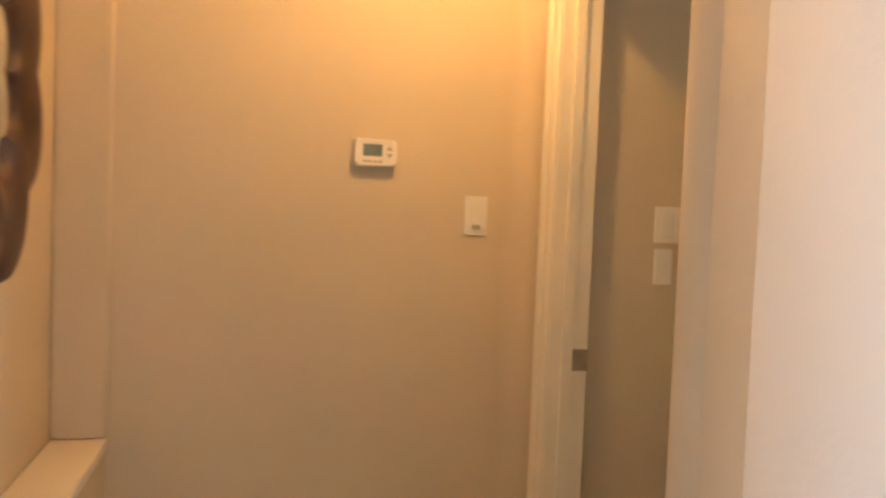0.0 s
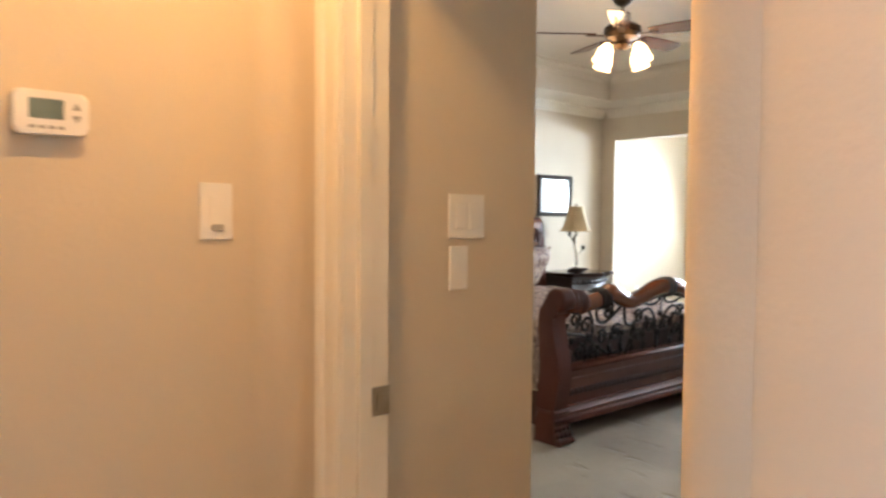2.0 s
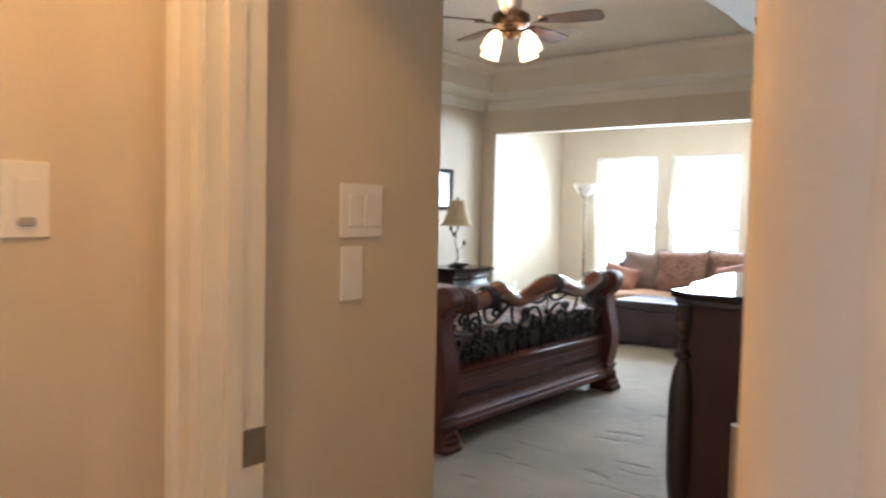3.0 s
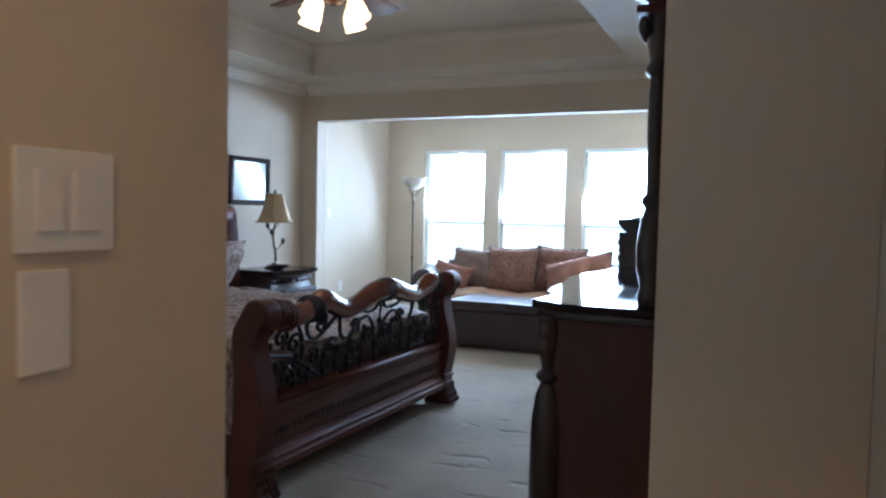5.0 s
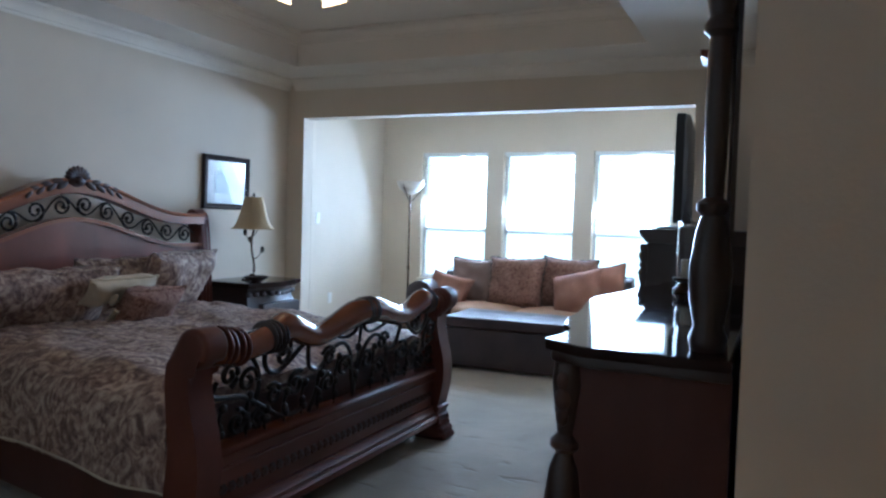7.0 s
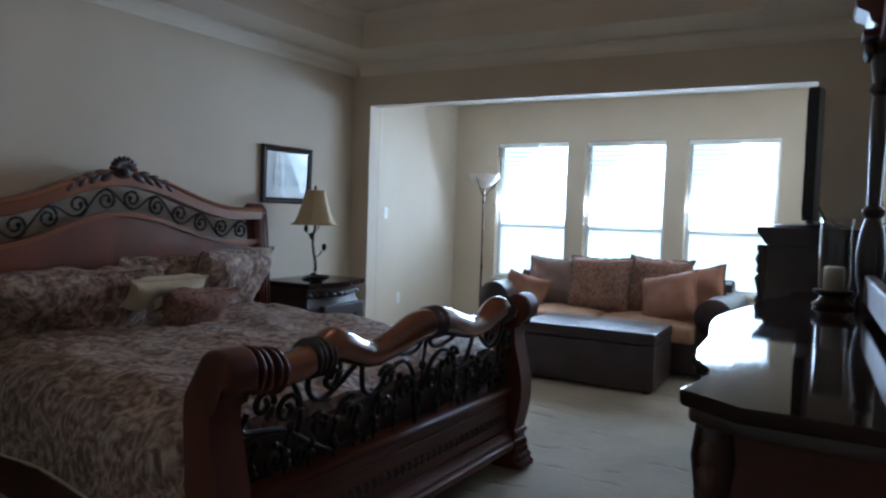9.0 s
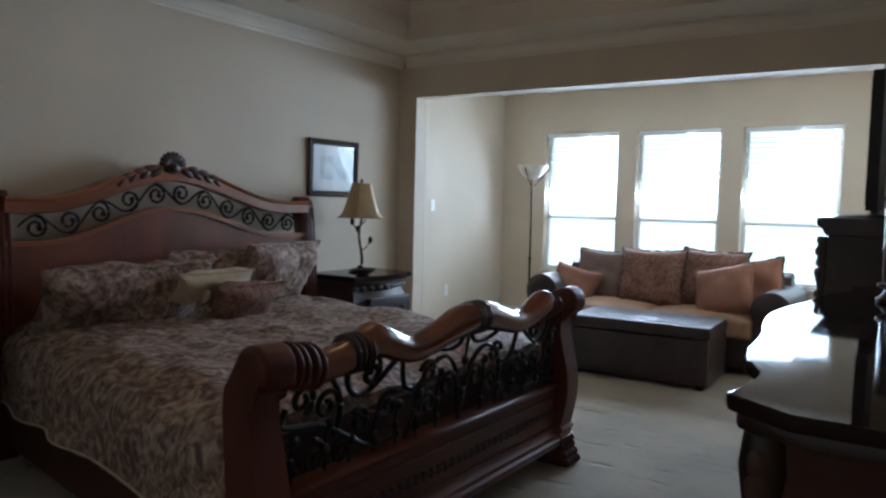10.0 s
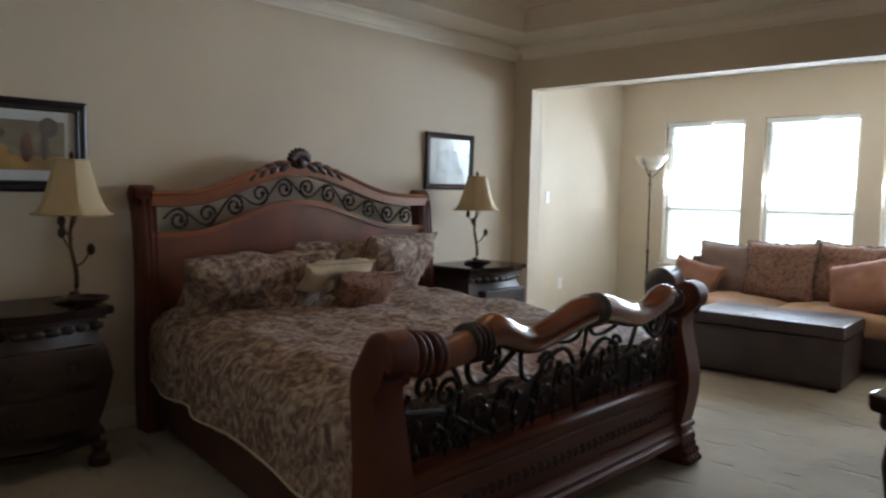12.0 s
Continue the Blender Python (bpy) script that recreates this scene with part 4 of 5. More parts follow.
def comforter():
    """The quilt over the mattress: a soft top with falling, wavy sides."""
    t = thing("comforter", pose(-2.92, 4.240, 0, 0, 0, -1.0), "brown and cream paisley comforter spread over the bed", "comforter")
    bm = bmesh.new()
    nx, ny = 84, 96
    verts = []
    drop = 0.345
    for i in range(nx + 1):
        row = []
        run = -2.22 + 2.22 * i / nx
        x, fall = min(run, -0.072 + 0.008 * math.sin(run * 40)), max(0, run + 0.072)
        for j in range(ny + 1):
            v = 2 * j / ny - 1
            a = v * (1.0 + drop)
            side = max(0, abs(a) - 1.0)
            s = 1 if a >= 0 else -1
            puff = 0.030 * noise.noise(Vector((x * 3.2, a * 3.2, 0))) + 0.012 * noise.noise(Vector((x * 9, a * 9, 3))) + 0.006 * noise.noise(Vector((x * 21, a * 21, 7)))
            if side == 0:
                y, z = a, 0.665 + puff - 0.05 * max(0, abs(a) - 0.86) / 0.14
                z -= 0.045 * max(0, min(1, (run + 0.20) / 0.12))
            else:
                fold = 0.022 * math.sin(x * 9 + 1.5 * math.sin(x * 4)) * (side / drop)
                y = s * (1.0 + 0.045 * math.sin(min(1, side / 0.12) * math.pi / 2) + fold + 0.03 * side)
                z = 0.615 - side * 0.93 + puff * 0.4
            z = max(z - fall * 0.9, 0.2) if fall and side == 0 else z
            row.append(bm.verts.new((x, y * (1 - 0.09 * min(1, fall / 0.1)) - x * 0.14, z)))
        verts.append(row)
    for i in range(nx):
        for j in range(ny):
            bm.faces.new((verts[i][j], verts[i + 1][j], verts[i + 1][j + 1], verts[i][j + 1]))
    r = bmesh.ops.extrude_face_region(bm, geom=bm.faces[:])
    for v in [e for e in r["geom"] if isinstance(e, bmesh.types.BMVert)]:
        v.co.z -= 0.012
    part("quilt", bm, COMFORT, t)
    for s in (-1, 1):
        pts = []
        j = 0 if s < 0 else ny
        for i in range(nx + 1):
            x = -2.22 + 2.13 * i / nx
            fold = 0.022 * math.sin(x * 9 + 1.5 * math.sin(x * 4))
            pts.append((x, s * (1.045 + fold + 0.013) - x * 0.14, 0.294))
        part("piped_hem", tube(pts, 0.005, 6), CREAM, t)


comforter()


def bed_pillow(x, y, z, w, h, d, tilt, turn, mat, label, seed):
    t = thing("pillow", pose(x, y, z, 0, 0, 0) @ pose(0, 0, 0, 0, -tilt, turn + 90), label, "pillow", "pillows on the bed")
    t.matrix_world = Matrix.Translation((x, y, z)) @ Euler((0, 0, radians(90 + turn))).to_matrix().to_4x4() @ Euler((radians(tilt), 0, 0)).to_matrix().to_4x4()
    part("cover", pillow(w, h, d, seed), mat, t)
    part("piping", piping(w, h, 0.006, seed=seed), mat, t)
    return t


LBL = "brown paisley pillow sham leaning on the headboard"
bed_pillow(-4.80, 4.03, 0.785, 0.93, 0.42, 0.24, 34, -4, COMFORT, LBL, 1)
bed_pillow(-4.86, 5.10, 0.825, 0.70, 0.48, 0.23, 28, 8, COMFORT, LBL, 2)
bed_pillow(-4.96, 4.72, 0.81, 0.76, 0.42, 0.20, 22, 0, COMFORT, LBL, 3)
bed_pillow(-4.50, 4.55, 0.735, 0.43, 0.26, 0.15, 34, -4, FLORAL, "small brown tapestry pillow before the shams", 4)
p4 = bed_pillow(-4.60, 4.42, 0.835, 0.47, 0.19, 0.13, 38, -4, CREAM, "cream satin neck pillow tied with a ribbon", 7)
bm = pillow(0.075, 0.30, 0.03, 8, 12, 0.3, 0.02)
for v in bm.verts:
    v.co += Vector((-0.085 + 0.12 * v.co.z, -0.125 - 0.05 * v.co.z, -0.15))
part("ribbon", bm, CREAM, p4, "hanging cream satin ribbon")
part("knot", ball((-0.08, -0.075, -0.01), 0.030, None, (0.8, 0.7, 1.5)), CREAM, p4)


# ---- nightstands and lamps ----
def nightstand(yc, group="nightstands"):
    t = thing("nightstand", pose(-4.99, yc, 0), "dark carved bombe nightstand with drawers beside the bed", "nightstand", group)
    w, d, h = 0.31, 0.25, 0.76

    def outline(k, grow):
        pts = []
        for i in range(13):
            u = -1 + i / 6
            pts.append((d * (0.86 + 0.14 * math.cos(u * math.pi)) + grow, u * (w + grow)))
        return [(-d, -w - grow)] + pts + [(-d, w + grow)]

    levels = [(0.0, 0.10), (0.0, 0.13), (0.02, 0.15), (0.0, 0.20), (0.03, 0.32), (0.05, 0.44), (0.03, 0.56), (0.0, 0.62), (0.0, 0.70)]
    bm = bmesh.new()
    rows = [[bm.verts.new((x, y, z)) for x, y in outline(0, g - 0.02)] for g, z in levels]
    for a, b in zip(rows, rows[1:]):
        for i in range(len(a)):
            j = (i + 1) % len(a)
            bm.faces.new((a[i], a[j], b[j], b[i]))
    bm.faces.new(rows[0])
    bm.faces.new(rows[-1][::-1])
    part("body", bm, NIGHTW, t)
    part("top", prism(outline(0, 0.035), "z", h - 0.04, h, 0.010), GLASSTOP, t, "polished dark moulded top")
    part("frieze", prism(outline(0, 0.008), "z", h - 0.062, h - 0.042), BLACKW, t)
    for z in (0.30, 0.51):
        dr = part("drawer", box(d - 0.02, -w + 0.07, z - 0.085, d + 0.035, w - 0.07, z + 0.085, 0.012), NIGHTW, t)
        for y in (-0.12, 0.12):
            part("drawer_pull", lathe([(0.012, 0.0), (0.007, 0.01), (0.016, 0.02), (0.010, 0.03)], 12, (d + 0.035, y, z), "x"), BRONZE, dr)
    for k in range(9):
        part("carved_leaf", ball((d * (0.86 + 0.14 * math.cos((k / 4 - 1) * math.pi)) - 0.01, (k / 4 - 1) * (w - 0.03), 0.665), 0.03, None, (0.5, 1.2, 0.7)), NIGHTW, t)
    for sx in (-0.2, 0.2):
        for sy in (-0.27, 0.27):
            part("foot", lathe([(0.02, 0.0), (0.05, 0.012), (0.05, 0.05), (0.03, 0.07), (0.04, 0.11)], 14, (sx, sy, 0)), BLACKW, t)
    return t


nightstand(6.14)
nightstand(2.89)


def table_lamp(x, y, z, turn):
    t = thing("table_lamp", pose(x, y, z, 0, 0, turn), "twig-stemmed bronze table lamp with a cream bell shade", "lamp", "bedside lamps")
    bm = lathe([(0.085, 0), (0.09, 0.008), (0.07, 0.018), (0.03, 0.03), (0.018, 0.05)], 22)
    part("base", bm, BRONZE, t)
    part("stem", tube([(0.012 * math.sin(k * 7), 0.010 * math.cos(k * 6), 0.03 + 0.42 * k) for k in [i / 12 for i in range(13)]], 0.011, 7, None, (1.1, 0.7)), BRONZE, t)
    for k, (a, h0) in enumerate(((0.4, 0.16), (2.6, 0.24), (4.4, 0.30), (1.6, 0.36))):
        ex, ey = 0.07 * math.cos(a), 0.07 * math.sin(a)
        tw = part("twig", tube([(0, 0, h0), (ex * 0.6, ey * 0.6, h0 + 0.03), (ex, ey, h0 + 0.075)], 0.004, 5), BRONZE, t)
        part("leaf", ball((ex * 1.1, ey * 1.1, h0 + 0.09), 0.022, None, (0.9, 0.5, 1.3)), LEAFM, tw)
    prof = []
    for i in range(15):
        k = i / 14
        prof.append((0.185 - 0.105 * (k ** 0.6), 0.42 + 0.26 * k))
    bm = bmesh.new()
    n = 36
    rows = []
    for r, h in prof + [(r - 0.004, h) for r, h in prof[::-1]]:
        ring = []
        for i in range(n):
            a = 2 * math.pi * i / n
            q = r * (0.35 + 0.65 * math.cos(math.pi / 6) / math.cos((a % (math.pi / 3)) - math.pi / 6))
            ring.append(bm.verts.new((q * math.cos(a), q * math.sin(a), h)))
        rows.append(ring)
    rows.append(rows[0])
    for a, b in zip(rows, rows[1:]):
        for i in range(n):
            j = (i + 1) % n
            bm.faces.new((a[i], a[j], b[j], b[i]))
    sh = part("shade", bm, SHADE, t, "cream linen bell shade")
    for r, h in ((0.187, 0.422), (0.082, 0.678)):
        part("shade_trim", tube([(q * math.cos(b), q * math.sin(b), h) for b, q in [(2 * math.pi * i / 36, r * (0.35 + 0.65 * math.cos(math.pi / 6) / math.cos((2 * math.pi * i / 36) % (math.pi / 3) - math.pi / 6))) for i in range(37)]], 0.005, 6), SHADE, sh)
    part("finial", lathe([(0.004, 0.68), (0.012, 0.695), (0.010, 0.705), (0.002, 0.72)], 12), BRONZE, t)
    part("harp", tube([(0.0, 0.0, 0.45), (0.05, 0, 0.52), (0.05, 0, 0.62), (0, 0, 0.685)], 0.003, 6), BRONZE, t)


table_lamp(-5.0, 6.12, 0.76, 0)
table_lamp(-5.0, 3.14, 0.76, 50)


def bowl(x, y, z, r):
    t = thing("dish", pose(x, y, z), "small dark bronze dish on the nightstand", "dish", "bedside dishes")
    part("bowl", lathe([(r * 0.4, 0.0), (r * 0.45, 0.008), (r * 0.9, 0.03), (r, 0.045), (r * 0.94, 0.045), (r * 0.8, 0.03), (r * 0.3, 0.014)], 24), BLACKW, t)


bowl(-4.85, 5.98, 0.76, 0.10)
bowl(-4.82, 3.13, 0.76, 0.10)


# ---- pictures ----
def picture(y0, y1, z0, z1, frame_mat, fw, mat_w, art, label):
    t = thing("picture", pose(BX + 0.004, (y0 + y1) / 2, (z0 + z1) / 2, 0, 1.2), label, "picture")
    w, h = (y1 - y0) / 2, (z1 - z0) / 2
    prof = [(0, 0), (0, 0.018), (fw * 0.25, 0.028), (fw * 0.6, 0.020), (fw * 0.85, 0.024), (fw, 0.012), (fw, 0)]
    bm = bmesh.new()
    rows = [[bm.verts.new((d, sy * (w - i), sz * (h - i))) for i, d in prof] for sy, sz in ((-1, -1), (1, -1), (1, 1), (-1, 1))]
    for i in range(4):
        a, b = rows[i], rows[(i + 1) % 4]
        for k in range(len(prof) - 1):
            bm.faces.new((a[k], b[k], b[k + 1], a[k + 1]))
    part("frame", bm, frame_mat, t, smooth=False)
    part("mat_board", box(0.002, -w + fw, -h + fw, 0.007, w - fw, h - fw), MAT, t, "white mat board", False)
    a = part("print", box(0.0072, -w + fw + mat_w, -h + fw + mat_w, 0.009, w - fw - mat_w, h - fw - mat_w), art, t, "", False)
    g = part("glass", box(0.0105, -w + fw - 0.002, -h + fw - 0.002, 0.0125, w - fw + 0.002, h - fw + 0.002), GLASS, t, "", False)
    g.visible_shadow = False
    return t, a, w - fw - mat_w, h - fw - mat_w


picture(5.81, 6.367, 1.336, 1.775, BLACKW, 0.045, 0.085, SKETCH, "framed pale sketch in a dark wood frame over the nightstand")
t, a, aw, ah = picture(2.58, 3.311, 1.284, 1.736, BLACK, 0.055, 0.05, ARTWORK, "amber abstract painting in a wide black frame")
for y, z, s, w, mt in ((0.085, -0.01, 0.075, 0.36, ARTRED), (0.165, 0.0, 0.072, 0.26, ARTDARK), (0.185, 0.09, 0.05, 0.9, ARTDARK), (-0.03, -0.035, 0.036, 0.9, AMBER), (-0.04, 0.055, 0.022, 1.5, ARTDARK), (-0.15, 0.03, 0.06, 0.35, ARTRED)):
    part("brush_shape", ball((0.0095, y, z), s, None, (0.012, w, 1.0), 14), mt, a)
part("painted_band", box(0.009, -aw + 0.004, -ah + 0.004, 0.0095, aw - 0.004, -ah * 0.42), AMBER, a, "", False)


# ---- sofa, cushions and ottoman ----
def cushion_block(x0, y0, z0, x1, y1, z1, puff, mat, name, parent, seed):
    """An upholstered block with bulging faces."""
    bm = box(x0, y0, z0, x1, y1, z1, 0.045, None, 4)
    bmesh.ops.subdivide_edges(bm, edges=[e for e in bm.edges if e.calc_length() > 0.12], cuts=5, use_grid_fill=True)
    c = Vector(((x0 + x1) / 2, (y0 + y1) / 2, (z0 + z1) / 2))
    for f in bm.faces:
        f.material_index = 0
    for v in bm.verts:
        u = (v.co.x - c.x) / (x1 - x0) * 2
        w = (v.co.y - c.y) / (y1 - y0) * 2
        k = max(0, 1 - u * u) * max(0, 1 - w * w)
        if v.co.z > c.z:
            v.co.z += puff * k + 0.006 * noise.noise(v.co * 8 + Vector((seed, 0, 0)))
    return part(name, bm, mat, parent)


def sofa():
    X0, X1, Y0, Y1 = -4.42, -2.22, 7.78, 8.72
    t = thing("sofa", pose(0, 0, 0), "brown leather sofa with rolled arms and tan seat cushions", "sofa")
    part("base", box(X0 + 0.08, Y0 + 0.06, 0.06, X1 - 0.08, Y1, 0.30, 0.02), LEATHER, t)
    part("back", prism([(Y1 - 0.24, 0.28), (Y1, 0.28), (Y1, 0.70), (Y1 - 0.04, 0.77), (Y1 - 0.12, 0.79), (Y1 - 0.20, 0.75), (Y1 - 0.25, 0.60)], "x", X0 + 0.1, X1 - 0.1, 0.02), LEATHER, t)
    for s, x in ((-1, X0 + 0.16), (1, X1 - 0.16)):
        arm = part("arm", box(x - 0.10, Y0 + 0.03, 0.06, x + 0.10, Y1, 0.46, 0.03), LEATHER, t)
        part("arm_roll", lathe([(0.06, Y0), (0.125, Y0 + 0.012), (0.15, Y0 + 0.03), (0.15, Y1 - 0.05), (0.12, Y1)], 26, (x + s * 0.03, 0, 0.535), "y"), LEATHER, arm)
    w = (X1 - X0 - 0.52) / 2
    for k in range(2):
        x = X0 + 0.26 + k * w
        cushion_block(x + 0.004, Y0, 0.30, x + w - 0.004, Y1 - 0.22, 0.45, 0.04, SEATFAB, "seat_cushion", t, k)
    for x in (X0 + 0.14, X1 - 0.14):
        for y in (Y0 + 0.1, Y1 - 0.08):
            part("foot", lathe([(0.03, 0.0), (0.045, 0.02), (0.04, 0.06)], 14, (x, y, 0)), BLACKW, t)


sofa()


def throw(x, y, z, w, h, d, tilt, turn, roll, mat, label, seed, ruffle=0.0, trim=None):
    t = thing("cushion", pose(0, 0, 0), label, "cushion", "cushions on the sofa")
    t.matrix_world = Matrix.Translation((x, y, z)) @ Euler((radians(-tilt), 0, radians(turn))).to_matrix().to_4x4() @ Euler((0, radians(roll), 0)).to_matrix().to_4x4()
    part("cover", pillow(w, h, d, seed), mat, t)
    part("piping", piping(w, h, 0.010, ruffle=ruffle, seed=seed), trim or mat, t)


throw(-3.92, 8.36, 0.665, 0.56, 0.50, 0.18, 18, 0, 2, GREYFAB, "mauve tan cushion with a dark ruffled edge", 11, 0.03, ARTDARK)
throw(-3.43, 8.27, 0.685, 0.60, 0.54, 0.20, 18, 0, -1, FLORAL, "brown floral cushion with a dark ruffled edge", 12, 0.03, ARTDARK)
throw(-2.93, 8.35, 0.70, 0.58, 0.54, 0.18, 18, -4, 2, FLORAL, "brown floral cushion with a dark ruffled edge", 13, 0.03, ARTDARK)
throw(-4.10, 8.10, 0.575, 0.44, 0.36, 0.15, 28, 12, 14, TANFAB, "rust tan square cushion slumped on the seat", 14)
throw(-2.76, 8.08, 0.635, 0.50, 0.46, 0.16, 28, -14, -16, TANFAB, "rust tan square cushion leaning to the arm", 15)
throw(-2.56, 8.30, 0.69, 0.48, 0.44, 0.15, 22, -14, -14, TANFAB, "rust tan cushion with a dark ruffled edge against the sofa arm", 16, 0.03, ARTDARK)


def ottoman():
    t = thing("ottoman", pose(-3.18, 7.47, 0, 0, 0, 2), "long dark brown leather ottoman with a tufted top", "ottoman")
    part("base", box(-0.531, -0.321, 0.025, 0.531, 0.321, 0.361, 0.010), LEATHER, t)
    bm = box(-0.535, -0.325, 0.362, 0.535, 0.325, 0.45, 0.028, None, 4)
    bmesh.ops.subdivide_edges(bm, edges=[e for e in bm.edges if e.calc_length() > 0.3], cuts=9, use_grid_fill=True)
    for f in bm.faces:
        f.material_index = 0
    tufts = [(-0.35 + 0.233 * i, -0.14 + 0.28 * j) for i in range(4) for j in range(2)]
    for v in bm.verts:
        if v.co.z > 0.44:
            near = min(math.hypot(v.co.x - a, v.co.y - b) for a, b in tufts)
            v.co.z += 0.010 - 0.02 * math.exp(-(near / 0.06) ** 2)
    lid = part("lid", bm, LEATHER, t, "padded tufted leather lid")
    for a, b in tufts:
        part("button", ball((a, b, 0.448), 0.012, None, (1, 1, 0.4)), LEATHER, lid)
    for x in (-0.47, 0.47):
        for y in (-0.26, 0.26):
            part("foot", box(x - 0.03, y - 0.03, 0.0, x + 0.03, y + 0.03, 0.026, 0.004), BLACKW, t)


ottoman()


def torchiere():
    t = thing("floor_lamp", pose(-5.03, 9.0, 0), "bronze torchiere floor lamp with an alabaster glass bowl", "lamp")
    part("base", lathe([(0.14, 0), (0.145, 0.012), (0.12, 0.03), (0.05, 0.045), (0.02, 0.07)], 26), BRONZE, t)
    part("pole", lathe([(0.013, 0.05), (0.013, 0.7), (0.02, 0.71), (0.02, 0.73), (0.012, 0.74), (0.012, 1.42), (0.022, 1.44), (0.014, 1.46), (0.012, 1.58)], 14), BRONZE, t)
    part("bowl", lathe([(0.02, 1.585), (0.07, 1.60), (0.12, 1.64), (0.155, 1.70), (0.165, 1.735), (0.158, 1.735), (0.145, 1.70), (0.11, 1.65), (0.03, 1.612)], 30), ALABASTER, t, "white alabaster glass bowl")
    for k in range(3):
        a = k * 2.094 + 0.5
        part("bracket", tube([(r * math.cos(a), r * math.sin(a), z) for r, z in ((0.015, 1.50), (0.07, 1.56), (0.11, 1.61), (0.15, 1.66), (0.165, 1.69), (0.15, 1.71))], 0.006, 6), BRONZE, t)


torchiere()


# ---- dresser, mirror, candle ----
DZ = 1.01


def dresser():
    Y0, Y1, XB = 3.04, 5.40, RX - 0.03
    t = thing("dresser", pose(0, 0, 0), "dark cherry dresser with a serpentine front and polished top", "dresser")

    def outline(grow):
        half = [(-1.502, 3.045), (-1.606, 3.115), (-1.614, 3.135), (-1.602, 3.178), (-1.588, 3.232), (-1.584, 3.288), (-1.590, 3.342), (-1.610, 3.388),
                (-1.640, 3.425), (-1.660, 3.488), (-1.669, 3.58), (-1.674, 3.70), (-1.684, 3.82), (-1.708, 3.95), (-1.726, 4.08), (-1.733, 4.19)]
        pts = [(XB, Y0 - grow)] + [(x - grow, max(y, Y0 - grow)) for x, y in half]
        pts += [(x - grow, min(Y0 + Y1 - y, Y1 + grow)) for x, y in half[::-1]] + [(XB, Y1 + grow)]
        return pts

    def front(y):
        k = min(1.0, max(0.0, (min(y, Y0 + Y1 - y) - 3.27) / 0.90))
        return -1.575 - 0.130 * k * k * (3 - 2 * k)

    part("top", prism(outline(0.0), "z", DZ - 0.028, DZ, 0.008), GLASSTOP, t, "polished dark glass-like top")
    part("top_moulding", prism(outline(-0.018), "z", DZ - 0.055, DZ - 0.0285, 0.006), BLACKW, t)
    part("body", prism(outline(-0.055), "z", 0.12, DZ - 0.056), SIDEWOOD, t)
    part("plinth", prism(outline(-0.03), "z", 0.05, 0.13, 0.012), WOOD, t)
    # corner pilasters with a bulging leg
    for y in (Y0 + 0.085, Y1 - 0.085):
        part("pilaster", lathe([(0.03, 0.10), (0.045, 0.13), (0.055, 0.22), (0.058, 0.40), (0.055, 0.58), (0.042, 0.68), (0.026, 0.72), (0.042, 0.735), (0.042, 0.75), (0.024, 0.77), (0.034, 0.84), (0.042, 0.90), (0.035, 0.955)], 20, (-1.545, y, 0)), BLACKW, t, "turned bulging corner pilaster")
        part("foot", lathe([(0.05, 0.0), (0.075, 0.02), (0.07, 0.07), (0.045, 0.10)], 18, (-1.545, y, 0)), WOODV, t, "carved bun foot")
    for y, s in ((Y0 + 0.085, -1), (Y1 - 0.085, 1)):
        for k, (z, q) in enumerate(((0.92, 0.030), (0.875, 0.036), (0.83, 0.028), (0.60, 0.030), (0.52, 0.036), (0.44, 0.032), (0.17, 0.038), (0.115, 0.042))):
            for d in (-1, 0, 1):
                part("carved_leaf", ball((-1.562 + 0.012 * abs(d), y + d * 0.030, z - 0.012 * abs(d)), q, None, (0.62, 0.55, 0.95), 10), CARVED, t)
    for y in (Y0 + 0.06, Y1 - 0.06):
        part("foot", lathe([(0.04, 0.0), (0.05, 0.02), (0.05, 0.06)], 14, (XB - 0.06, y, 0)), WOODV, t)
    for r, (z0, z1) in enumerate(((0.16, 0.42), (0.43, 0.68), (0.69, 0.93))):
        for c in range(3):
            a, b = Y0 + 0.20 + c * 0.655, Y0 + 0.20 + (c + 1) * 0.655 - 0.012
            lo, hi = [], []
            for i in range(9):
                y = a + (b - a) * i / 8
                x = front(y) + 0.055
                lo.append((x - 0.022, y))
                hi.append((x + 0.004, y))
            dr = part("drawer", prism(lo + hi[::-1], "z", z0, z1), WOOD, t)
            x = front((a + b) / 2) + 0.03
            part("drawer_pull", tube([(x, (a + b) / 2 - 0.05, (z0 + z1) / 2), (x - 0.025, (a + b) / 2 - 0.03, (z0 + z1) / 2 - 0.012), (x - 0.025, (a + b) / 2 + 0.03, (z0 + z1) / 2 - 0.012), (x, (a + b) / 2 + 0.05, (z0 + z1) / 2)], 0.006, 7), BRONZE, dr)


dresser()


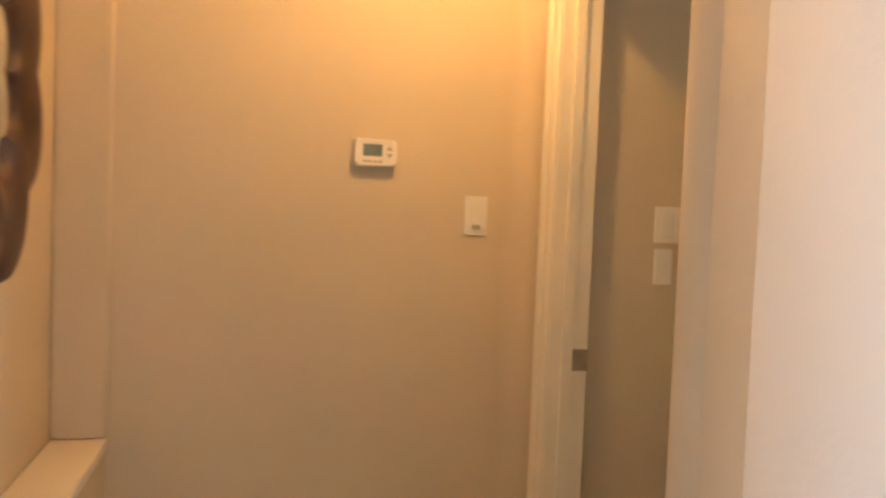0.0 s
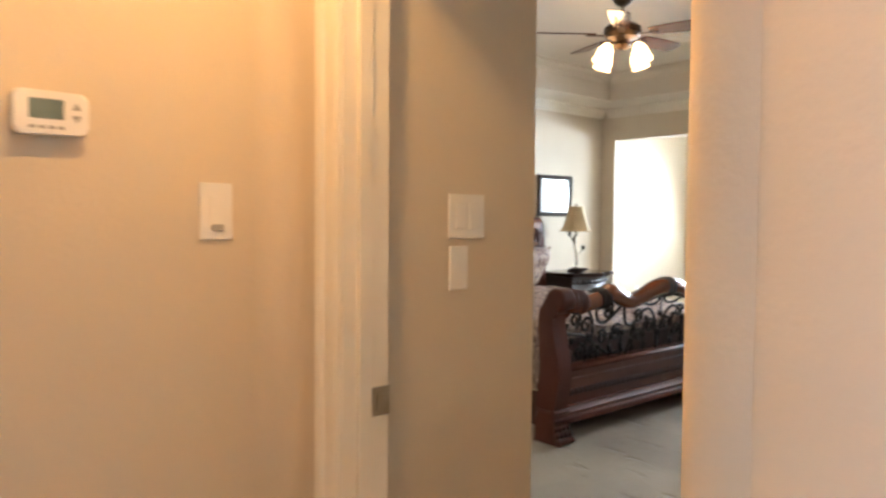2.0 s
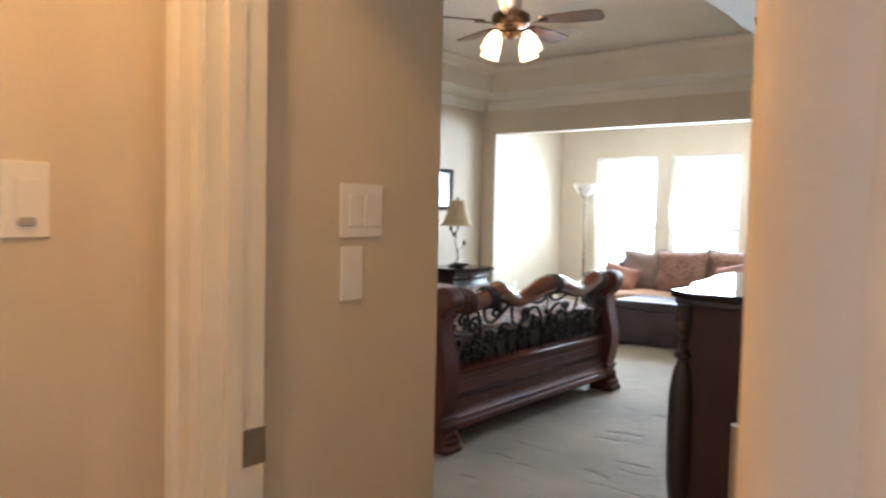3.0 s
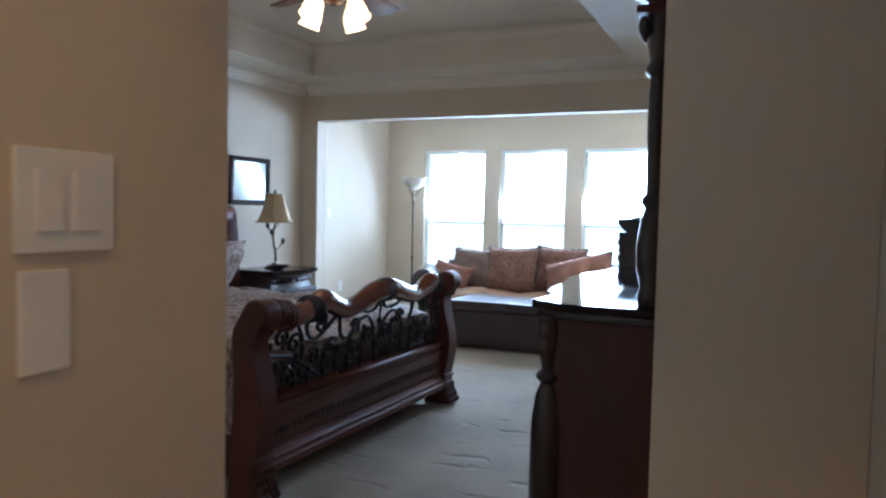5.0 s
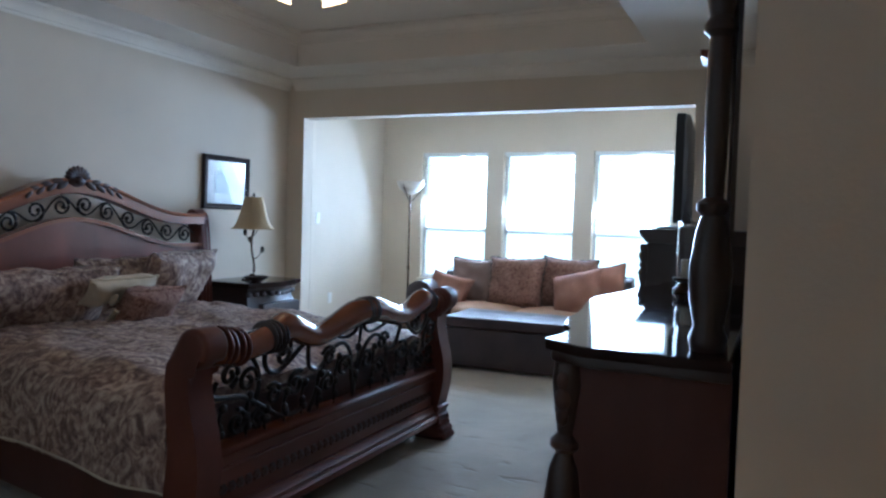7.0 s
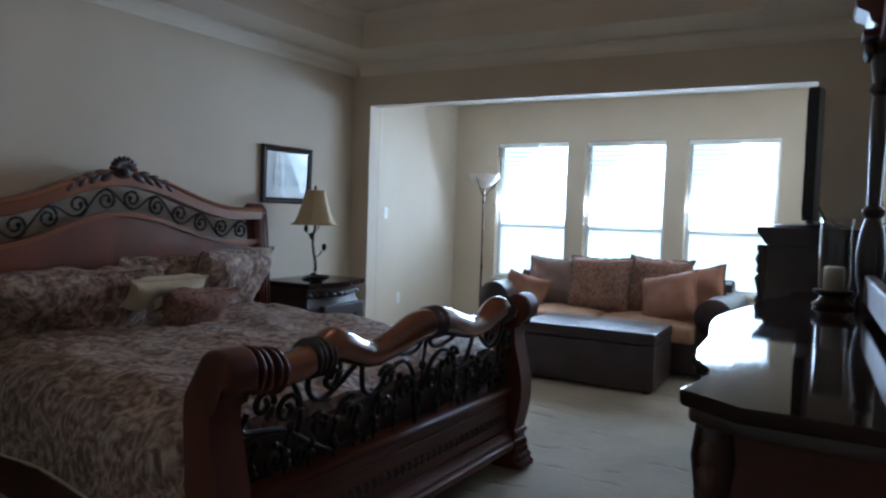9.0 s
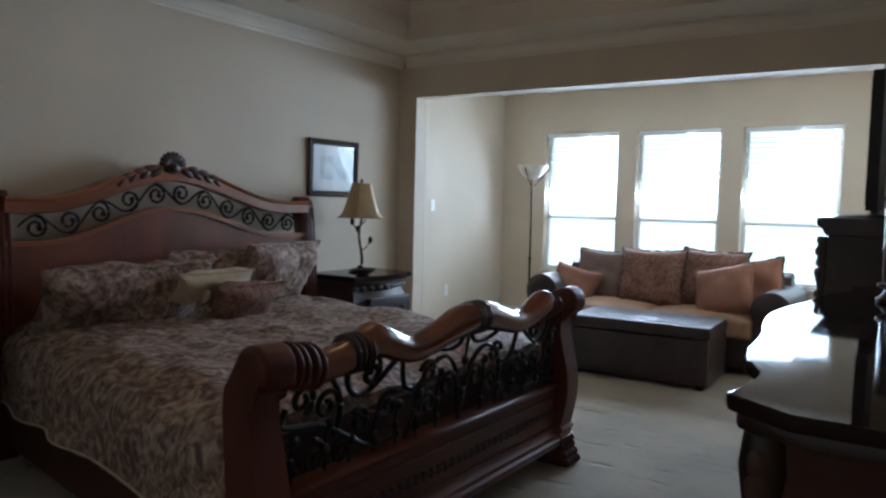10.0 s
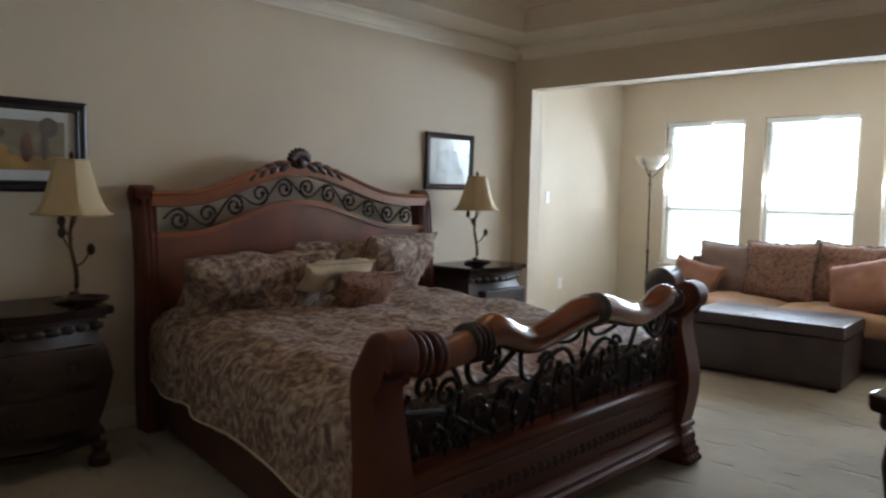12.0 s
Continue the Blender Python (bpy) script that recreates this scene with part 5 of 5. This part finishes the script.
def dresser_mirror():
    t = thing("dresser_mirror", pose(-1.215, 3.17, DZ, 0, 0, 3.6), "tall dark carved landscape mirror standing on the dresser", "mirror")
    X, Y0, Y1 = 0.0, 0.0, 1.62
    prof = [(0.05, 0.0), (0.06, 0.03), (0.045, 0.06), (0.06, 0.12), (0.066, 0.20), (0.05, 0.29), (0.035, 0.33), (0.05, 0.345), (0.05, 0.36), (0.03, 0.375),
            (0.036, 0.55), (0.038, 0.70), (0.032, 0.76), (0.05, 0.775), (0.05, 0.79), (0.035, 0.81), (0.05, 0.87), (0.045, 0.94), (0.06, 0.96)]
    for y in (Y0, Y1):
        post = part("post", lathe([(q * 0.78, h) for q, h in prof], 18, (X, y, 0)), BLACKW, t, "turned and carved mirror post")
        part("capital", box(X - 0.07, y - 0.07, 0.96, X + 0.05, y + 0.07, 0.985, 0.006), WOODV, post)
        for k in range(4):
            part("carved_leaf", ball((X - 0.045, y + (k - 1.5) * 0.028, 0.92), 0.024, None, (0.8, 0.6, 1.5)), BLACKW, post)
    part("frame_bottom", box(X - 0.02, Y0 + 0.04, 0.03, X + 0.035, Y1 - 0.04, 0.13, 0.01), WOODV, t)
    ys = [Y0 + (Y1 - Y0) * i / 30 for i in range(31)]
    lower = [(y, 0.90 + 0.10 * math.sin(math.pi * i / 30)) for i, y in enumerate(ys)]
    upper = [(y, 1.00 + 0.16 * math.sin(math.pi * i / 30)) for i, y in enumerate(ys)]
    part("frame_top", strip(lower, upper, "x", X - 0.02, X + 0.035), WOODV, t)
    cor = [(X - 0.03, 0.985), (X - 0.05, 1.0), (X - 0.06, 1.03), (X - 0.095, 1.05), (X - 0.10, 1.075), (X + 0.035, 1.075), (X + 0.035, 0.985)]
    for y0, y1 in ((Y0 - 0.085, Y0 + 0.11), (Y1 - 0.11, Y1 + 0.085)):
        part("cornice", prism(cor, "y", y0, y1), WOODV, t, "stepped cornice block")
    part("mirror_glass", strip([(Y0 + 0.04, 0.12), (Y1 - 0.04, 0.12)], [(y, z + 0.004) for y, z in lower[1:-1]], "x", X - 0.002, X + 0.01), MIRROR, t, "bevelled silvered mirror glass", False)
    part("backing", strip([(Y0 + 0.03, 0.03), (Y1 - 0.03, 0.03)], upper[1:-1], "x", X + 0.037, X + 0.05), BLACKW, t)


dresser_mirror()


def candle():
    t = thing("candle_holder", pose(-1.43, 4.80, DZ), "glass hurricane candle holder with an ivory candle", "candle holder")
    part("base", lathe([(0.066, 0), (0.070, 0.012), (0.052, 0.025), (0.044, 0.042), (0.066, 0.055), (0.066, 0.065)], 24), BRONZE, t)
    part("candle", lathe([(0.032, 0.066), (0.035, 0.07), (0.035, 0.145), (0.030, 0.15), (0.01, 0.147)], 22), CANDLE, t, "ivory pillar candle")
    bm = lathe([(0.052, 0.066), (0.055, 0.10), (0.055, 0.30), (0.058, 0.325), (0.055, 0.325), (0.052, 0.30), (0.052, 0.10), (0.049, 0.068)], 26)
    g = part("glass_chimney", bm, GLASS, t, "clear glass chimney")
    g.visible_shadow = False


candle()


# ---- chest and television ----
def chest():
    X0, X1, Y0, Y1, H = -1.76, RX - 0.03, 5.70, 6.72, 1.29
    t = thing("chest_of_drawers", pose(0, 0, 0), "tall dark espresso chest of drawers with a moulded cornice", "chest of drawers")
    part("body", box(X0, Y0, 0.08, X1, Y1, H - 0.08, 0.008), BLACKW, t)
    cor = [(X0, H - 0.085), (X0 - 0.012, H - 0.075), (X0 - 0.02, H - 0.05), (X0 - 0.045, H - 0.03), (X0 - 0.05, H), (X1, H), (X1, H - 0.085)]
    part("cornice", prism(cor, "y", Y0 - 0.045, Y1 + 0.045, 0.004), BLACKW, t)
    part("plinth", box(X0 - 0.02, Y0 - 0.02, 0.0, X1, Y1 + 0.02, 0.09, 0.01), BLACKW, t)
    for k in range(5):
        z = 0.12 + k * 0.215
        dr = part("drawer", box(X0 - 0.022, Y0 + 0.07, z, X0 + 0.01, Y1 - 0.07, z + 0.20, 0.008), BLACKW, t)
        for y in (Y0 + 0.28, Y1 - 0.28):
            part("drawer_pull", lathe([(0.014, 0.0), (0.008, -0.01), (0.018, -0.022), (0.010, -0.032)], 12, (X0 - 0.022, y, z + 0.10), "x"), BRONZE, dr)
    for y in (Y0 + 0.035, Y1 - 0.035):
        part("pilaster", lathe([(0.03, 0.1), (0.034, 0.2), (0.026, 0.3), (0.032, 0.7), (0.026, 0.95), (0.038, 1.0), (0.026, 1.05), (0.036, 1.12), (0.03, 1.2)], 14, (X0 - 0.012, y, 0)), BLACKW, t)
        for k in range(7):
            part("gilt_leaf", ball((X0 - 0.036, y, 1.18 - k * 0.052 - (0.05 if k > 3 else 0)), 0.021 + 0.006 * (k % 2), None, (0.75, 1, 1.1)), GILT, t)


chest()


def television():
    t = thing("television", pose(-1.60, 5.98, 1.29, 0, 0, 3.5), "flat black television standing on the chest", "television")
    part("foot", lathe([(0.17, 0.0), (0.17, 0.008), (0.15, 0.016), (0.05, 0.022)], 28), BLACK, t)
    part("neck", box(-0.012, -0.05, 0.02, 0.025, 0.05, 0.12, 0.006), BLACK, t)
    part("housing", prism([(-0.028, -0.47), (0.018, -0.47), (0.042, -0.38), (0.042, 0.38), (0.018, 0.47), (-0.028, 0.47)], "z", 0.035, 0.645, 0.006), BLACK, t)
    part("screen", box(-0.031, -0.45, 0.06, -0.028, 0.45, 0.62), SCREEN, t, "dark glossy screen", False)
    part("cable", tube([(0.03, -0.3, 0.12), (0.07, -0.32, 0.05), (0.12, -0.30, 0.02), (0.2, -0.25, 0.008)], 0.004, 6), BLACK, t)


television()


# ---- ceiling fan and vent ----
def ceiling_fan():
    t = thing("ceiling_fan", pose(-3.15, 4.20, TZ), "bronze ceiling fan with dark blades and lit tulip glasses", "ceiling fan")
    part("canopy", lathe([(0.07, -0.002), (0.075, -0.02), (0.05, -0.06), (0.018, -0.075)], 22), BRONZE, t)
    part("rod", lathe([(0.012, -0.07), (0.012, -0.19)], 12), BRONZE, t)
    part("motor", lathe([(0.03, -0.18), (0.09, -0.195), (0.125, -0.22), (0.13, -0.26), (0.11, -0.29), (0.06, -0.305), (0.045, -0.32), (0.055, -0.335), (0.045, -0.355), (0.02, -0.37)], 28), BRONZE, t)
    for k in range(5):
        a = radians(72 * k + 14)
        poly = []
        for i in range(9):
            u = i / 8
            poly.append((0.19 + 0.39 * u, 0.05 + 0.022 * math.sin(u * math.pi * 0.6)))
        outline = poly + [(0.605, 0.035), (0.61, 0.0)] + [(x, -y) for x, y in [(0.605, 0.035)] + poly[::-1]]
        bm = prism(outline, "z", -0.004, 0.004)
        m = Matrix.Rotation(a, 4, "Z") @ Matrix.Translation((0, 0, -0.265)) @ Matrix.Rotation(radians(-12), 4, "X")
        bmesh.ops.transform(bm, matrix=m, verts=bm.verts)
        b = part("blade", bm, WOOD, t, smooth=False)
        bm = box(0.10, -0.018, -0.006, 0.25, 0.018, 0.0, 0.002)
        bmesh.ops.transform(bm, matrix=Matrix.Rotation(a, 4, "Z") @ Matrix.Translation((0, 0, -0.272)), verts=bm.verts)
        part("blade_iron", bm, BRONZE, b)
    for k in range(4):
        a = radians(90 * k + 81)
        arm = part("lamp_arm", tube([(r * math.cos(a), r * math.sin(a), z) for r, z in ((0.03, -0.34), (0.07, -0.33), (0.11, -0.335), (0.135, -0.36))], 0.008, 7), BRONZE, t)
        bm = lathe([(0.024, 0.0), (0.032, -0.015), (0.050, -0.05), (0.056, -0.085), (0.053, -0.112), (0.062, -0.13), (0.05, -0.126), (0.02, -0.02)], 20, (0, 0, 0), "z", None, 6, 0.03)
        m = Matrix.Translation((0.135 * math.cos(a), 0.135 * math.sin(a), -0.352)) @ Matrix.Rotation(a, 4, "Z") @ Matrix.Rotation(radians(-26), 4, "Y")
        bmesh.ops.transform(bm, matrix=m, verts=bm.verts)
        part("tulip_glass", bm, BULBGLASS, arm, "lit frosted tulip glass")


ceiling_fan()
for k in range(2):
    a = radians(180 * k + 81)
    lamp("fan_bulb", "POINT", pose(-3.15 + 0.18 * math.cos(a), 4.2 + 0.18 * math.sin(a), TZ - 0.60), 2.4, (1.0, 0.62, 0.28), radius=0.05)


def vent():
    t = thing("ceiling_vent", pose(-3.55, 5.55, TZ), "white louvred ceiling vent", "vent")
    bm = ring_sweep(-0.17, -0.10, 0.17, 0.10, [(0, -0.001), (0.0, -0.008), (0.025, -0.012), (0.025, -0.001)])
    part("frame", bm, WHITE, t, smooth=False)
    for k in range(6):
        part("slat", box(-0.145, -0.066 + k * 0.025, -0.010, 0.145, -0.052 + k * 0.025, -0.002), WHITE, t, smooth=False)


vent()
